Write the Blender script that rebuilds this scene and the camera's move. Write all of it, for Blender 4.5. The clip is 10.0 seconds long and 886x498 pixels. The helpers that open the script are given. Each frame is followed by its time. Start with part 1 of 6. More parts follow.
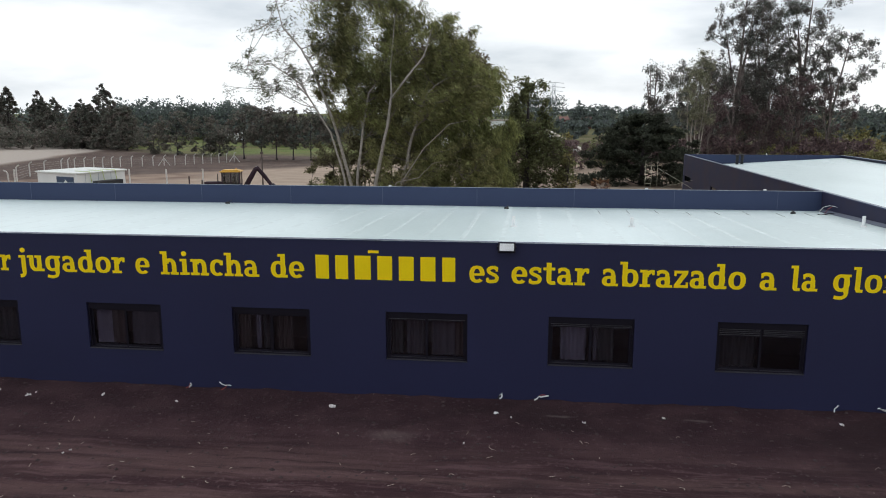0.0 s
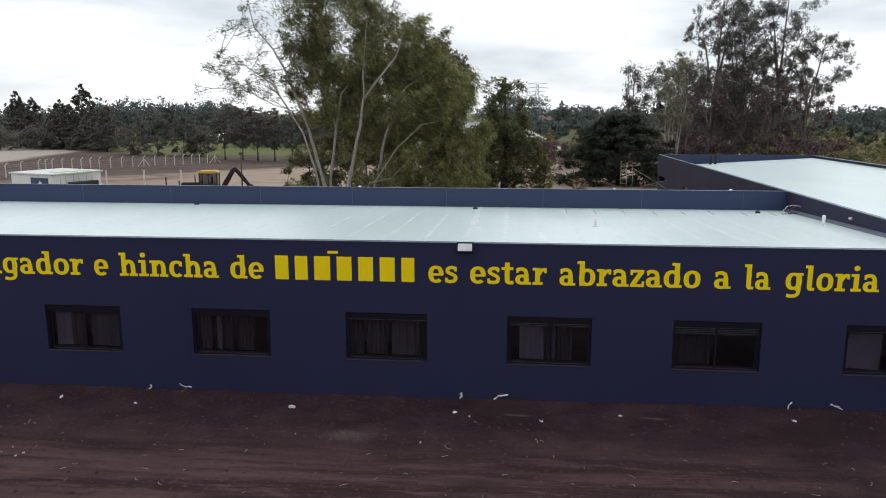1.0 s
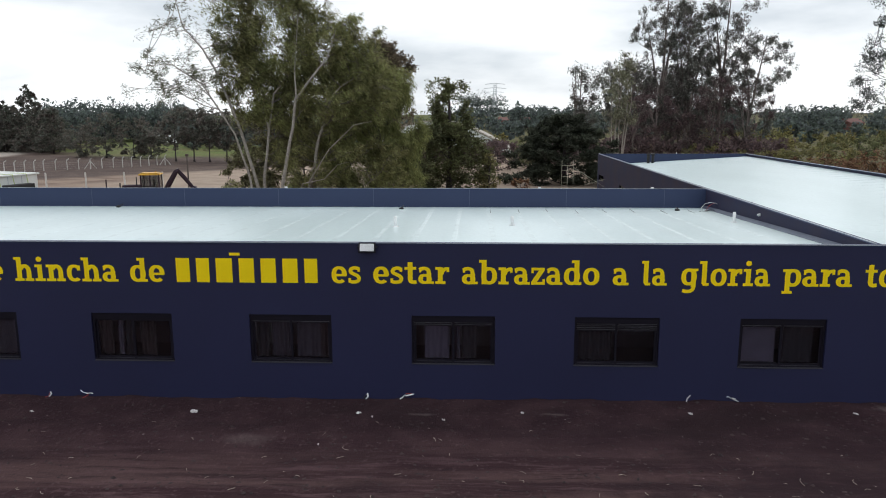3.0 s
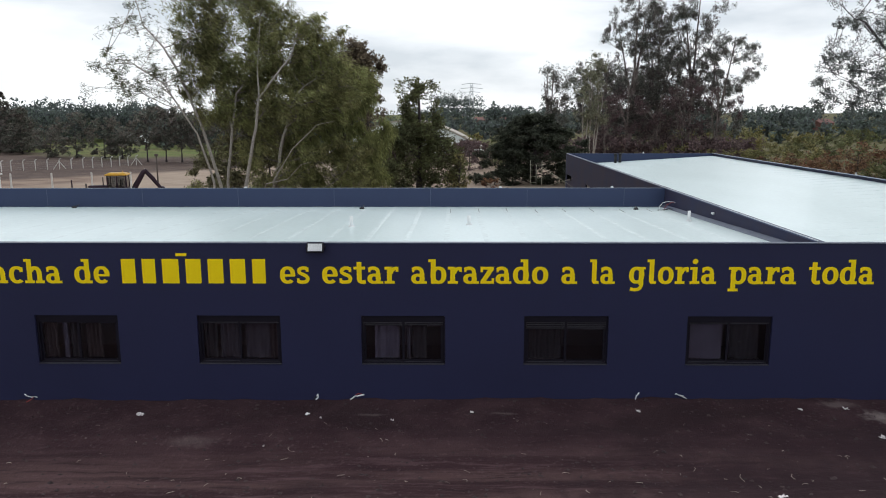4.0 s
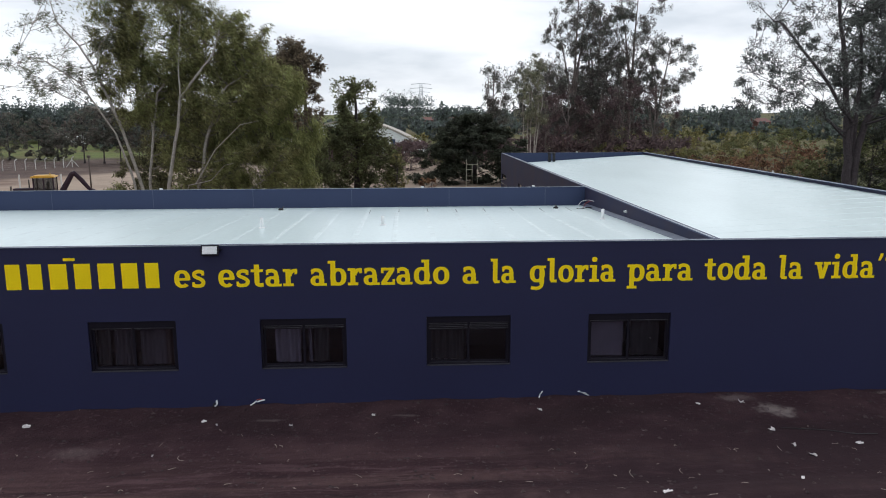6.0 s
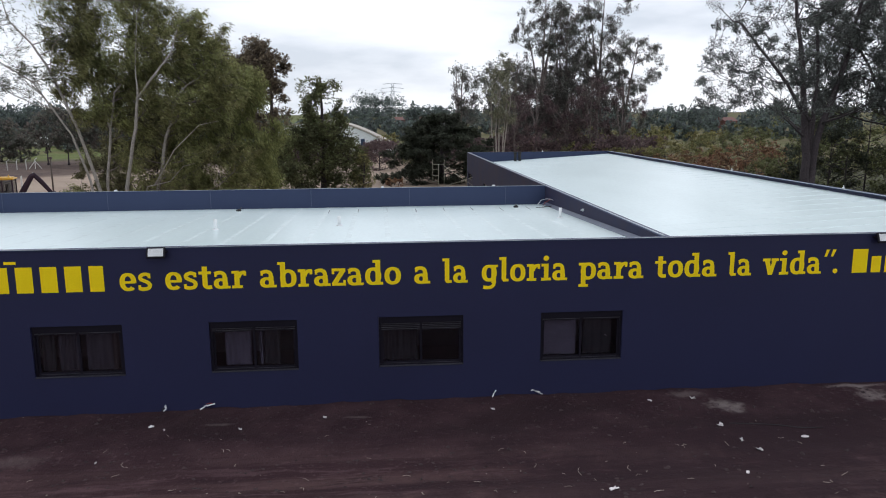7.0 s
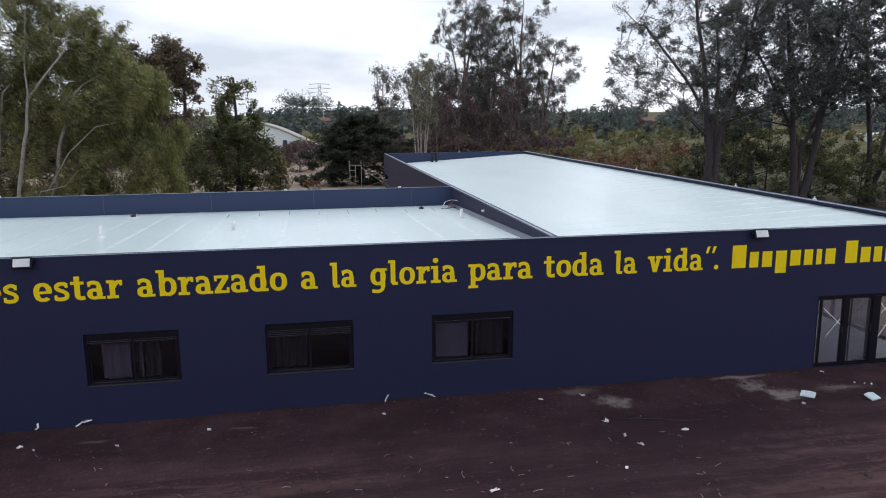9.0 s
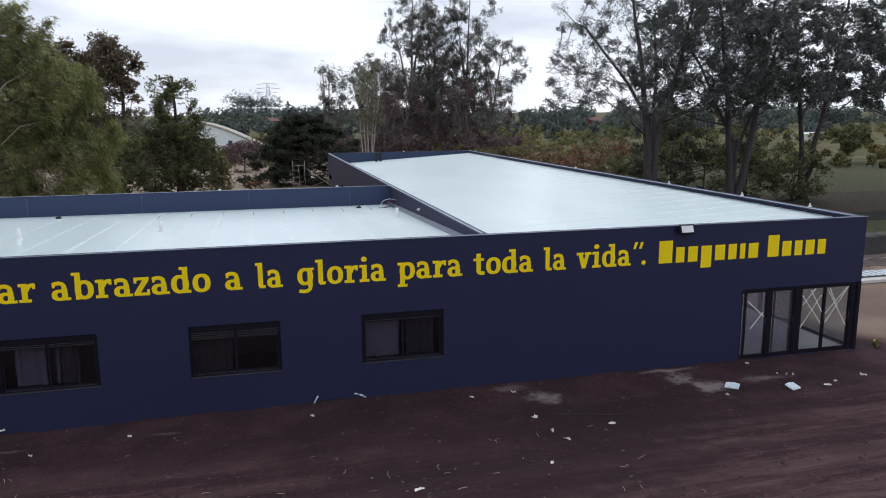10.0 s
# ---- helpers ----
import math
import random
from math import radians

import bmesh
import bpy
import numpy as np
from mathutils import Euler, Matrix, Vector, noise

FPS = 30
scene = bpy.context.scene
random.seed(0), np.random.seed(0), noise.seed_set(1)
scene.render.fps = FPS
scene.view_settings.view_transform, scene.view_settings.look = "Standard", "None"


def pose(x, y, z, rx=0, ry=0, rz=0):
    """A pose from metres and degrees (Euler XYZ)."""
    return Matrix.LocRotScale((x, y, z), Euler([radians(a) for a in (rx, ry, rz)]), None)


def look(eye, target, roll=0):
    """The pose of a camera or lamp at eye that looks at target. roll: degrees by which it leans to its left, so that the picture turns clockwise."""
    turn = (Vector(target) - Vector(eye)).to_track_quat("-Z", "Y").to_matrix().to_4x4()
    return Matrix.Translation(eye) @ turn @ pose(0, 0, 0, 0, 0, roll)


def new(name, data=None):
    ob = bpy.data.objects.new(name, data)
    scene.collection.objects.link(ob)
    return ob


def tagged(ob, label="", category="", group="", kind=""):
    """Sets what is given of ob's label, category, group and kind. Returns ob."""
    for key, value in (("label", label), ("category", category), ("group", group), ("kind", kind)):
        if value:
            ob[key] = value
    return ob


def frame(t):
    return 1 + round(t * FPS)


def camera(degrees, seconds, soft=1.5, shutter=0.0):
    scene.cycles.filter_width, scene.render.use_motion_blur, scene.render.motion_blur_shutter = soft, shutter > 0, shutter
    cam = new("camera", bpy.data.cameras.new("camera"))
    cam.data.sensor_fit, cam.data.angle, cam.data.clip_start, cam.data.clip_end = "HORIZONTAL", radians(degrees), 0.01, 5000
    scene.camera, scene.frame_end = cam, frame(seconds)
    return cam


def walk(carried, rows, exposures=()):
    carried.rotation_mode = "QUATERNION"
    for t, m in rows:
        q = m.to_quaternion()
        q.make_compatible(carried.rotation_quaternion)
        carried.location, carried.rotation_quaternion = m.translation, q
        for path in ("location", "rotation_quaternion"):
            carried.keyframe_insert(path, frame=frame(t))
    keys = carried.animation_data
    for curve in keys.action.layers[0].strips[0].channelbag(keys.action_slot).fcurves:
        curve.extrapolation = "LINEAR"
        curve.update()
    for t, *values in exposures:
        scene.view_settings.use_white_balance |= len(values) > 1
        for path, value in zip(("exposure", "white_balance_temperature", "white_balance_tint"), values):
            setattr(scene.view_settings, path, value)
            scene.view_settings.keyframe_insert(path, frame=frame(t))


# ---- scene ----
cam = camera(61.9, 10.0, soft=1.0)
PATH = [
    (0, (-0.243, -17.853, 7.122), (-0.471, -15.9, 6.759), -0.0),
    (0.5, (0.064, -17.836, 7.115), (-0.143, -15.88, 6.753), -0.0),
    (1, (0.411, -17.858, 7.13), (0.223, -15.9, 6.768), -0.0),
    (1.5, (0.737, -17.908, 7.137), (0.57, -15.948, 6.775), 0.0),
    (2, (1.096, -17.874, 7.12), (0.954, -15.912, 6.759), -0.0),
    (2.5, (1.487, -17.807, 7.119), (1.373, -15.843, 6.758), -0.1),
    (4, (2.578, -17.706, 7.091), (2.552, -15.739, 6.73), -0.1),
    (4.5, (2.927, -17.645, 7.082), (2.93, -15.678, 6.72), -0.1),
    (5, (3.259, -17.596, 7.09), (3.292, -15.629, 6.729), -0.1),
    (5.5, (3.566, -17.561, 7.082), (3.633, -15.595, 6.721), -0.1),
    (7, (4.41, -17.5, 7.051), (4.582, -15.54, 6.689), -0.3),
    (7.5, (4.657, -17.418, 7.074), (4.868, -15.463, 6.712), -0.3),
    (8, (4.922, -17.396, 7.077), (5.175, -15.446, 6.716), -0.3),
    (8.5, (5.215, -17.374, 7.059), (5.517, -15.43, 6.698), -0.3),
    (9, (5.485, -17.449, 7.076), (5.839, -15.514, 6.714), -0.4),
    (9.5, (5.788, -17.512, 7.052), (6.201, -15.589, 6.688), -0.4),
    (10, (6.087, -17.475, 7.001), (6.565, -15.567, 6.639), -0.4),
]
walk(cam, [(t, look(eye, target, roll)) for t, eye, target, roll in PATH],
     exposures=[(0, 0.0, 6330, 9.3), (5, 0.0, 6270, 10), (7.5, 0.0, 6100, 13), (10, 0.0, 6030, 13.3)])

# ---- world, sun, exposure ----
world = bpy.data.worlds.new("sky")
scene.world = world
world.use_nodes = True
wn, wl = world.node_tree.nodes, world.node_tree.links
sky_bg = wn["Background"]
sky_tex = wn.new("ShaderNodeTexSky")
sky_tex.sky_type = "NISHITA"
sky_tex.sun_disc = False
sky_tex.sun_elevation, sky_tex.sun_rotation = radians(48), radians(25)
sky_co = wn.new("ShaderNodeTexCoord")
sky_map = wn.new("ShaderNodeMapping")
sky_map.inputs["Scale"].default_value = (1.6, 1.6, 6.0)
wl.new(sky_co.outputs["Generated"], sky_map.inputs["Vector"])
sky_noise = wn.new("ShaderNodeTexNoise")
sky_noise.inputs["Scale"].default_value = 1.9
sky_noise.inputs["Detail"].default_value = 7.0
sky_noise.inputs["Roughness"].default_value = 0.5
wl.new(sky_map.outputs["Vector"], sky_noise.inputs["Vector"])
cloud_ramp = wn.new("ShaderNodeValToRGB")
cloud_ramp.color_ramp.elements[0].position, cloud_ramp.color_ramp.elements[0].color = 0.38, (7.3, 7.75, 8.15, 1)
cloud_ramp.color_ramp.elements[1].position, cloud_ramp.color_ramp.elements[1].color = 0.56, (11.0, 11.15, 11.25, 1)
wl.new(sky_noise.outputs["Fac"], cloud_ramp.inputs["Fac"])
sky_mix = wn.new("ShaderNodeMix")
sky_mix.data_type = "RGBA"
sky_mix.inputs[0].default_value = 0.93
wl.new(sky_tex.outputs["Color"], sky_mix.inputs[6])
wl.new(cloud_ramp.outputs["Color"], sky_mix.inputs[7])
wl.new(sky_mix.outputs[2], sky_bg.inputs["Color"])
sky_bg.inputs["Strength"].default_value = 0.1

sun_data = bpy.data.lights.new("sun", "SUN")
sun_data.energy, sun_data.angle, sun_data.color = 0.7, radians(25), (1.0, 0.95, 0.88)
sun = new("sun", sun_data)
sun.matrix_world = look((0, 0, 40), (-17, -36, 0))


# ---- materials ----
def material(name, colour, rough=0.7, metal=0.0, other=None, scale=3.0, amount=0.5, fine=0.25, fine_scale=40.0, bump=0.2,
             bump_scale=60.0, islands=0.0, objects=0.0, stretch=(1, 1, 1), spec=0.5, dist=0.02):
    """Two colours mixed by a coarse noise, shaded by a fine one, with relief."""
    m = bpy.data.materials.new(name)
    m.use_nodes = True
    n, l = m.node_tree.nodes, m.node_tree.links
    b = n["Principled BSDF"]
    b.inputs["Roughness"].default_value, b.inputs["Metallic"].default_value = rough, metal
    b.inputs["Specular IOR Level"].default_value = spec
    geo = n.new("ShaderNodeNewGeometry")
    mp = n.new("ShaderNodeMapping")
    mp.inputs["Scale"].default_value = stretch
    l.new(geo.outputs["Position"], mp.inputs["Vector"])
    big = n.new("ShaderNodeTexNoise")
    big.inputs["Scale"].default_value, big.inputs["Detail"].default_value = scale, 5
    small = n.new("ShaderNodeTexNoise")
    small.inputs["Scale"].default_value, small.inputs["Detail"].default_value = fine_scale, 4
    for s in (big, small):
        l.new(mp.outputs["Vector"], s.inputs["Vector"])
    ramp = n.new("ShaderNodeMapRange")
    ramp.inputs["From Min"].default_value, ramp.inputs["From Max"].default_value = 0.35, 0.65
    ramp.inputs["To Max"].default_value = amount
    l.new(big.outputs["Fac"], ramp.inputs["Value"])
    mix = n.new("ShaderNodeMix")
    mix.data_type = "RGBA"
    mix.inputs[6].default_value = (*colour, 1)
    mix.inputs[7].default_value = (*(other or tuple(c * 0.7 for c in colour)), 1)
    l.new(ramp.outputs["Result"], mix.inputs[0])
    hsv = n.new("ShaderNodeHueSaturation")
    l.new(mix.outputs[2], hsv.inputs["Color"])
    val = n.new("ShaderNodeMapRange")
    val.inputs["From Min"].default_value, val.inputs["From Max"].default_value = 0.3, 0.7
    val.inputs["To Min"].default_value, val.inputs["To Max"].default_value = 1 - fine, 1 + fine
    l.new(small.outputs["Fac"], val.inputs["Value"])
    last = val.outputs["Result"]
    if islands or objects:
        rnd = geo.outputs["Random Per Island"] if islands else n.new("ShaderNodeObjectInfo").outputs["Random"]
        width = islands or objects
        r = n.new("ShaderNodeMapRange")
        r.inputs["To Min"].default_value, r.inputs["To Max"].default_value = 1 - width, 1 + width
        l.new(rnd, r.inputs["Value"])
        mul = n.new("ShaderNodeMath")
        mul.operation = "MULTIPLY"
        l.new(last, mul.inputs[0]), l.new(r.outputs["Result"], mul.inputs[1])
        last = mul.outputs[0]
        hue = n.new("ShaderNodeMapRange")
        hue.inputs["To Min"].default_value, hue.inputs["To Max"].default_value = 0.5 - 0.035 * width, 0.5 + 0.035 * width
        l.new(rnd, hue.inputs["Value"]), l.new(hue.outputs["Result"], hsv.inputs["Hue"])
    l.new(last, hsv.inputs["Value"])
    l.new(hsv.outputs["Color"], b.inputs["Base Color"])
    if bump:
        bt = n.new("ShaderNodeTexNoise")
        bt.inputs["Scale"].default_value, bt.inputs["Detail"].default_value = bump_scale, 4
        l.new(mp.outputs["Vector"], bt.inputs["Vector"])
        bn = n.new("ShaderNodeBump")
        bn.inputs["Strength"].default_value, bn.inputs["Distance"].default_value = bump, dist
        l.new(bt.outputs["Fac"], bn.inputs["Height"]), l.new(bn.outputs["Normal"], b.inputs["Normal"])
    return m


def glass(name, tint, gloss=0.012, film=0.0, film_colour=(0.5, 0.47, 0.55)):
    m = bpy.data.materials.new(name)
    m.use_nodes = True
    n, l = m.node_tree.nodes, m.node_tree.links
    n.remove(n["Principled BSDF"])
    tr, gl, fr, mx = (n.new(k) for k in ("ShaderNodeBsdfTransparent", "ShaderNodeBsdfGlossy", "ShaderNodeLayerWeight", "ShaderNodeMixShader"))
    tr.inputs["Color"].default_value = (*tint, 1)
    gl.inputs["Roughness"].default_value = gloss
    fr.inputs["Blend"].default_value = 0.5
    pw, ad = n.new("ShaderNodeMath"), n.new("ShaderNodeMath")
    pw.operation, ad.operation = "POWER", "MULTIPLY_ADD"
    pw.inputs[1].default_value, ad.inputs[1].default_value, ad.inputs[2].default_value = 5.0, 0.93, 0.05
    l.new(fr.outputs["Facing"], pw.inputs[0]), l.new(pw.outputs[0], ad.inputs[0])
    l.new(ad.outputs[0], mx.inputs[0]), l.new(tr.outputs[0], mx.inputs[1]), l.new(gl.outputs[0], mx.inputs[2])
    last = mx.outputs[0]
    if film:
        # dusty protective film
        df, tl, both, over = (n.new(k) for k in ("ShaderNodeBsdfDiffuse", "ShaderNodeBsdfTranslucent", "ShaderNodeAddShader", "ShaderNodeMixShader"))
        for k in (df, tl):
            k.inputs["Color"].default_value = (*(c * 0.5 for c in film_colour), 1)
        over.inputs[0].default_value = film
        l.new(df.outputs[0], both.inputs[0]), l.new(tl.outputs[0], both.inputs[1])
        l.new(last, over.inputs[1]), l.new(both.outputs[0], over.inputs[2])
        last = over.outputs[0]
    l.new(last, n["Material Output"].inputs["Surface"])
    return m


def foliage(name, colour, other, spread=0.4):
    m = material(name, colour, 0.75, other=other, scale=0.5, amount=0.9, fine=0.45, fine_scale=2.2, bump=0, islands=spread, spec=0.15)
    n, l = m.node_tree.nodes, m.node_tree.links
    b = n["Principled BSDF"]
    src = b.inputs["Base Color"].links[0].from_socket
    t = n.new("ShaderNodeBsdfTranslucent")
    mx = n.new("ShaderNodeMixShader")
    mx.inputs[0].default_value = 0.5
    l.new(src, t.inputs["Color"])
    l.new(b.outputs[0], mx.inputs[1]), l.new(t.outputs[0], mx.inputs[2])
    l.new(mx.outputs[0], n["Material Output"].inputs["Surface"])
    return m


NAVY = material("navy_wall_paint", (0.0178, 0.0196, 0.059), 0.5, other=(0.0158, 0.0172, 0.051), scale=0.35, amount=0.8, fine=0.05, fine_scale=25, bump=0.06, bump_scale=9, spec=0.3)
PARAPET = material("blue_parapet_sheet", (0.042, 0.056, 0.110), 0.45, other=(0.040, 0.053, 0.105), scale=0.6, amount=0.8, fine=0.05, bump=0.04, bump_scale=3, spec=0.15)
# the warmer second colour stands in for reddish light on this wall
WINGWALL = material("navy_side_wall", (0.028, 0.030, 0.062), 0.6, other=(0.046, 0.034, 0.048), scale=0.7, amount=0.7, fine=0.06, bump=0.05, bump_scale=9, spec=0.12)
ROOF = material("white_roof_sheet", (0.68, 0.785, 0.785), 0.30, other=(0.61, 0.71, 0.71), scale=0.25, amount=0.8, fine=0.03, fine_scale=6, bump=0.03, bump_scale=2.5, stretch=(1.5, 0.5, 1))
# whiter than the sheet: the seams' sky highlights are put into the colour
SEAM = material("roof_seam", (0.72, 0.82, 0.82), 0.36, fine=0.04, bump=0)
JOINT = material("dark_joint_sealant", (0.26, 0.28, 0.28), 0.8)
GUTTER = material("blue_grey_foot_flashing", (0.13, 0.15, 0.20), 0.4, 0.2, other=(0.07, 0.08, 0.12), scale=1.5, fine=0.1, bump=0)
FLASH = material("pale_metal_flashing", (0.42, 0.45, 0.50), 0.35, 0.3, other=(0.30, 0.33, 0.38), scale=2, fine=0.1, bump=0)
YELLOW = material("yellow_lettering_paint", (0.93, 0.70, 0.006), 0.7, other=(0.87, 0.65, 0.006), scale=1.2, amount=0.7, fine=0.05, bump=0.03, spec=0.1)
BLACKALU = material("black_aluminium", (0.0085, 0.0068, 0.0135), 0.45, 0.0, fine=0.1, bump=0, spec=0.2)
# lighter than the black frames: reflected sky painted in as a matt grey
SILL = material("sky_grey_aluminium", (0.038, 0.036, 0.048), 0.6, 0.0, fine=0.1, bump=0)
SLAT = material("shutter_slat", (0.012, 0.010, 0.017), 0.4, 0.0, fine=0.1, bump=0, spec=0.2)
# the glint along the slats' glossy top edges, given as a paler colour
LIP = material("shutter_slat_glint", (0.075, 0.075, 0.08), 0.4, 0.0, bump=0)
STRIP = material("parapet_joint_strip", (0.065, 0.082, 0.14), 0.5, bump=0)
GLASS = glass("dark_window_glass", (0.72, 0.72, 0.75))
CABGLASS = glass("tinted_cab_glass", (0.62, 0.64, 0.66))
CLEAR = glass("clear_door_glass", (0.90, 0.92, 0.92), film=0.06)
GREYGLASS = glass("grey_film_glass", (0.8, 0.8, 0.85), film=0.24)
CURTAIN = material("grey_curtain", (0.21, 0.185, 0.245), 0.9, other=(0.15, 0.135, 0.18), fine=0.1, bump=0.1)
PINK = material("brownish_curtain", (0.085, 0.062, 0.064), 0.9, fine=0.1, bump=0.1)
GREYCLOTH = material("dim_grey_curtain", (0.105, 0.092, 0.115), 0.9, other=(0.075, 0.066, 0.085), fine=0.1, bump=0.1)
DARKCLOTH = material("dark_curtain", (0.055, 0.052, 0.06), 0.9, fine=0.1, bump=0.1)
INSIDE = material("grey_interior_plaster", (0.58, 0.56, 0.58), 0.85, fine=0.08)
SCREED = material("grey_floor_screed", (0.43, 0.40, 0.42), 0.5, other=(0.37, 0.34, 0.36), fine=0.1)
TAPE = material("white_masking_tape", (0.80, 0.78, 0.76), 0.7, fine=0.1, bump=0)
PVC = material("white_pvc_pipe", (0.85, 0.86, 0.86), 0.35, fine=0.04, bump=0)
LAMPGLASS = material("pale_lamp_glass", (0.78, 0.80, 0.80), 0.3, fine=0.1, bump=0)
BLACK = material("black_rubber", (0.02, 0.02, 0.022), 0.7, fine=0.2)
REDHOSE = material("red_cable", (0.35, 0.045, 0.04), 0.5)
BOARD = material("pale_board", (0.62, 0.70, 0.74), 0.6, other=(0.52, 0.6, 0.64), scale=6)
PAPER = material("white_scrap", (0.74, 0.71, 0.71), 0.8, other=(0.40, 0.34, 0.34), scale=14, objects=0.2)
STRAW = material("dry_straw", (0.34, 0.29, 0.25), 0.9, islands=0.35)
CLOD = material("earth_clod", (0.046, 0.029, 0.031), 0.95, islands=0.35, bump=0.5)
STONE = material("pale_stone", (0.20, 0.165, 0.16), 0.9, islands=0.4)
CONCRETE = material("pale_concrete", (0.60, 0.58, 0.55), 0.85, other=(0.45, 0.43, 0.41), scale=3)
WIRE = material("galvanised_wire", (0.35, 0.36, 0.37), 0.4, 0.6, bump=0)
MESHWIRE = material("grey_fence_wire", (0.30, 0.29, 0.28), 0.6, 0.2, bump=0)
CABIN = material("white_cabin_panel", (0.74, 0.75, 0.74), 0.5, other=(0.64, 0.66, 0.64), scale=0.8, fine=0.04)
CABINROOF = material("cabin_roof", (0.70, 0.72, 0.69), 0.5, fine=0.06)
LIME = material("lime_strap", (0.45, 0.55, 0.16), 0.6)
SIGNBLUE = material("blue_sign", (0.03, 0.06, 0.12), 0.4)
MACHINE = material("yellow_machine_paint", (0.62, 0.34, 0.02), 0.4, other=(0.5, 0.27, 0.02), scale=4)
DARKSTEEL = material("dark_machine_steel", (0.028, 0.017, 0.026), 0.75, 0.0, other=(0.050, 0.028, 0.036), scale=4, spec=0.2)
TYRE = material("tyre_rubber", (0.022, 0.021, 0.02), 0.9)
SCAFFOLD = material("yellow_scaffold_tube", (0.38, 0.37, 0.28), 0.5, 0.2, other=(0.28, 0.27, 0.22), scale=8)
TIMBER = material("weathered_post", (0.09, 0.07, 0.06), 0.9, other=(0.06, 0.05, 0.045), scale=5)
PALEBARK = material("pale_bark", (0.34, 0.31, 0.27), 0.9, other=(0.22, 0.19, 0.17), scale=2.2, fine=0.3, fine_scale=14, bump=0.5, bump_scale=12, dist=0.05)
EUCBARK = material("peeling_bark", (0.20, 0.165, 0.15), 0.9, other=(0.10, 0.08, 0.075), scale=1.4, fine=0.3, fine_scale=9, bump=0.4, bump_scale=9, dist=0.05)
DARKBARK = material("dark_bark", (0.062, 0.050, 0.053), 0.95, other=(0.040, 0.033, 0.036), scale=2, fine=0.35, fine_scale=12, bump=0.6, bump_scale=14, dist=0.05)
HALLWALL = material("white_hall_cladding", (0.84, 0.88, 0.88), 0.6, fine=0.05, bump=0)
HALLROOF = material("tan_hall_roof", (0.42, 0.38, 0.33), 0.7, fine=0.1, bump=0)
BRICK = material("red_brick_house", (0.17, 0.078, 0.066), 0.85, fine=0.15)
STEEL = material("galvanised_lattice", (0.52, 0.55, 0.58), 0.6, 0.2, bump=0)

L_WILLOW = foliage("willow_leaf", (0.262, 0.272, 0.116), (0.205, 0.190, 0.092), 0.5)
L_WEEP = foliage("weeping_leaf", (0.212, 0.226, 0.087), (0.172, 0.176, 0.074), 0.45)
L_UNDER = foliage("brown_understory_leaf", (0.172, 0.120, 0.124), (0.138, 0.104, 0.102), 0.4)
# willow leaf darkened in colour for the shade inside and under the crown
L_WILLOWSHADE = foliage("willow_shade_leaf", (0.173, 0.163, 0.089), (0.121, 0.116, 0.068), 0.45)
L_BROWN = foliage("brown_green_leaf", (0.190, 0.152, 0.108), (0.145, 0.118, 0.088), 0.45)
L_BROAD = foliage("dark_broad_leaf", (0.161, 0.170, 0.079), (0.115, 0.121, 0.066), 0.5)
L_CYPRESS = foliage("cypress_leaf", (0.078, 0.088, 0.062), (0.060, 0.064, 0.050), 0.45)
L_EUC = foliage("eucalyptus_leaf", (0.182, 0.196, 0.170), (0.168, 0.142, 0.138), 0.45)
L_PALE = foliage("pale_eucalyptus_leaf", (0.260, 0.265, 0.180), (0.210, 0.205, 0.150), 0.45)
L_RIGHT = foliage("grey_green_leaf", (0.148, 0.160, 0.145), (0.105, 0.112, 0.106), 0.5)
L_CONIFER = foliage("conifer_leaf", (0.165, 0.182, 0.150), (0.200, 0.160, 0.148), 0.4)
# distance haze is mixed into this leaf colour, paler and bluer
L_FAR = foliage("hazy_far_wood_leaf", (0.135, 0.168, 0.140), (0.112, 0.122, 0.132), 0.4)
L_WISP = foliage("willow_tip_leaf", (0.130, 0.142, 0.082), (0.105, 0.108, 0.070), 0.45)
L_RED = foliage("rust_shrub_leaf", (0.235, 0.120, 0.080), (0.190, 0.125, 0.078), 0.45)
L_OLIVE = foliage("olive_shrub_leaf", (0.240, 0.205, 0.090), (0.160, 0.165, 0.080), 0.5)


# ---- building blocks ----
def mesh(name, verts, faces, mat, smooth=False):
    me = bpy.data.meshes.new(name)
    me.from_pydata([tuple(v) for v in verts], [], [tuple(f) for f in faces])
    me.materials.append(mat)
    if smooth:
        me.polygons.foreach_set("use_smooth", [True] * len(me.polygons))
    me.update()
    return me


def part(name, data, mat=None, parent=None, label="", at=None):
    """Links a bmesh or a mesh as one object under a thing or a part."""
    if isinstance(data, bmesh.types.BMesh):
        me = bpy.data.meshes.new(name)
        bmesh.ops.recalc_face_normals(data, faces=data.faces)
        data.to_mesh(me)
        data.free()
        me.materials.append(mat)
        data = me
    ob = new(name, data)
    ob.parent = parent
    if at is not None:
        ob.matrix_basis = at
    return tagged(ob, label)


def thing(name, label, category, at=(0, 0, 0), turn=0.0, group="", kind=""):
    ob = new(name)
    ob.empty_display_size = 0.3
    ob.matrix_basis = pose(*at, 0, 0, turn)
    return tagged(ob, label, category, group, kind)


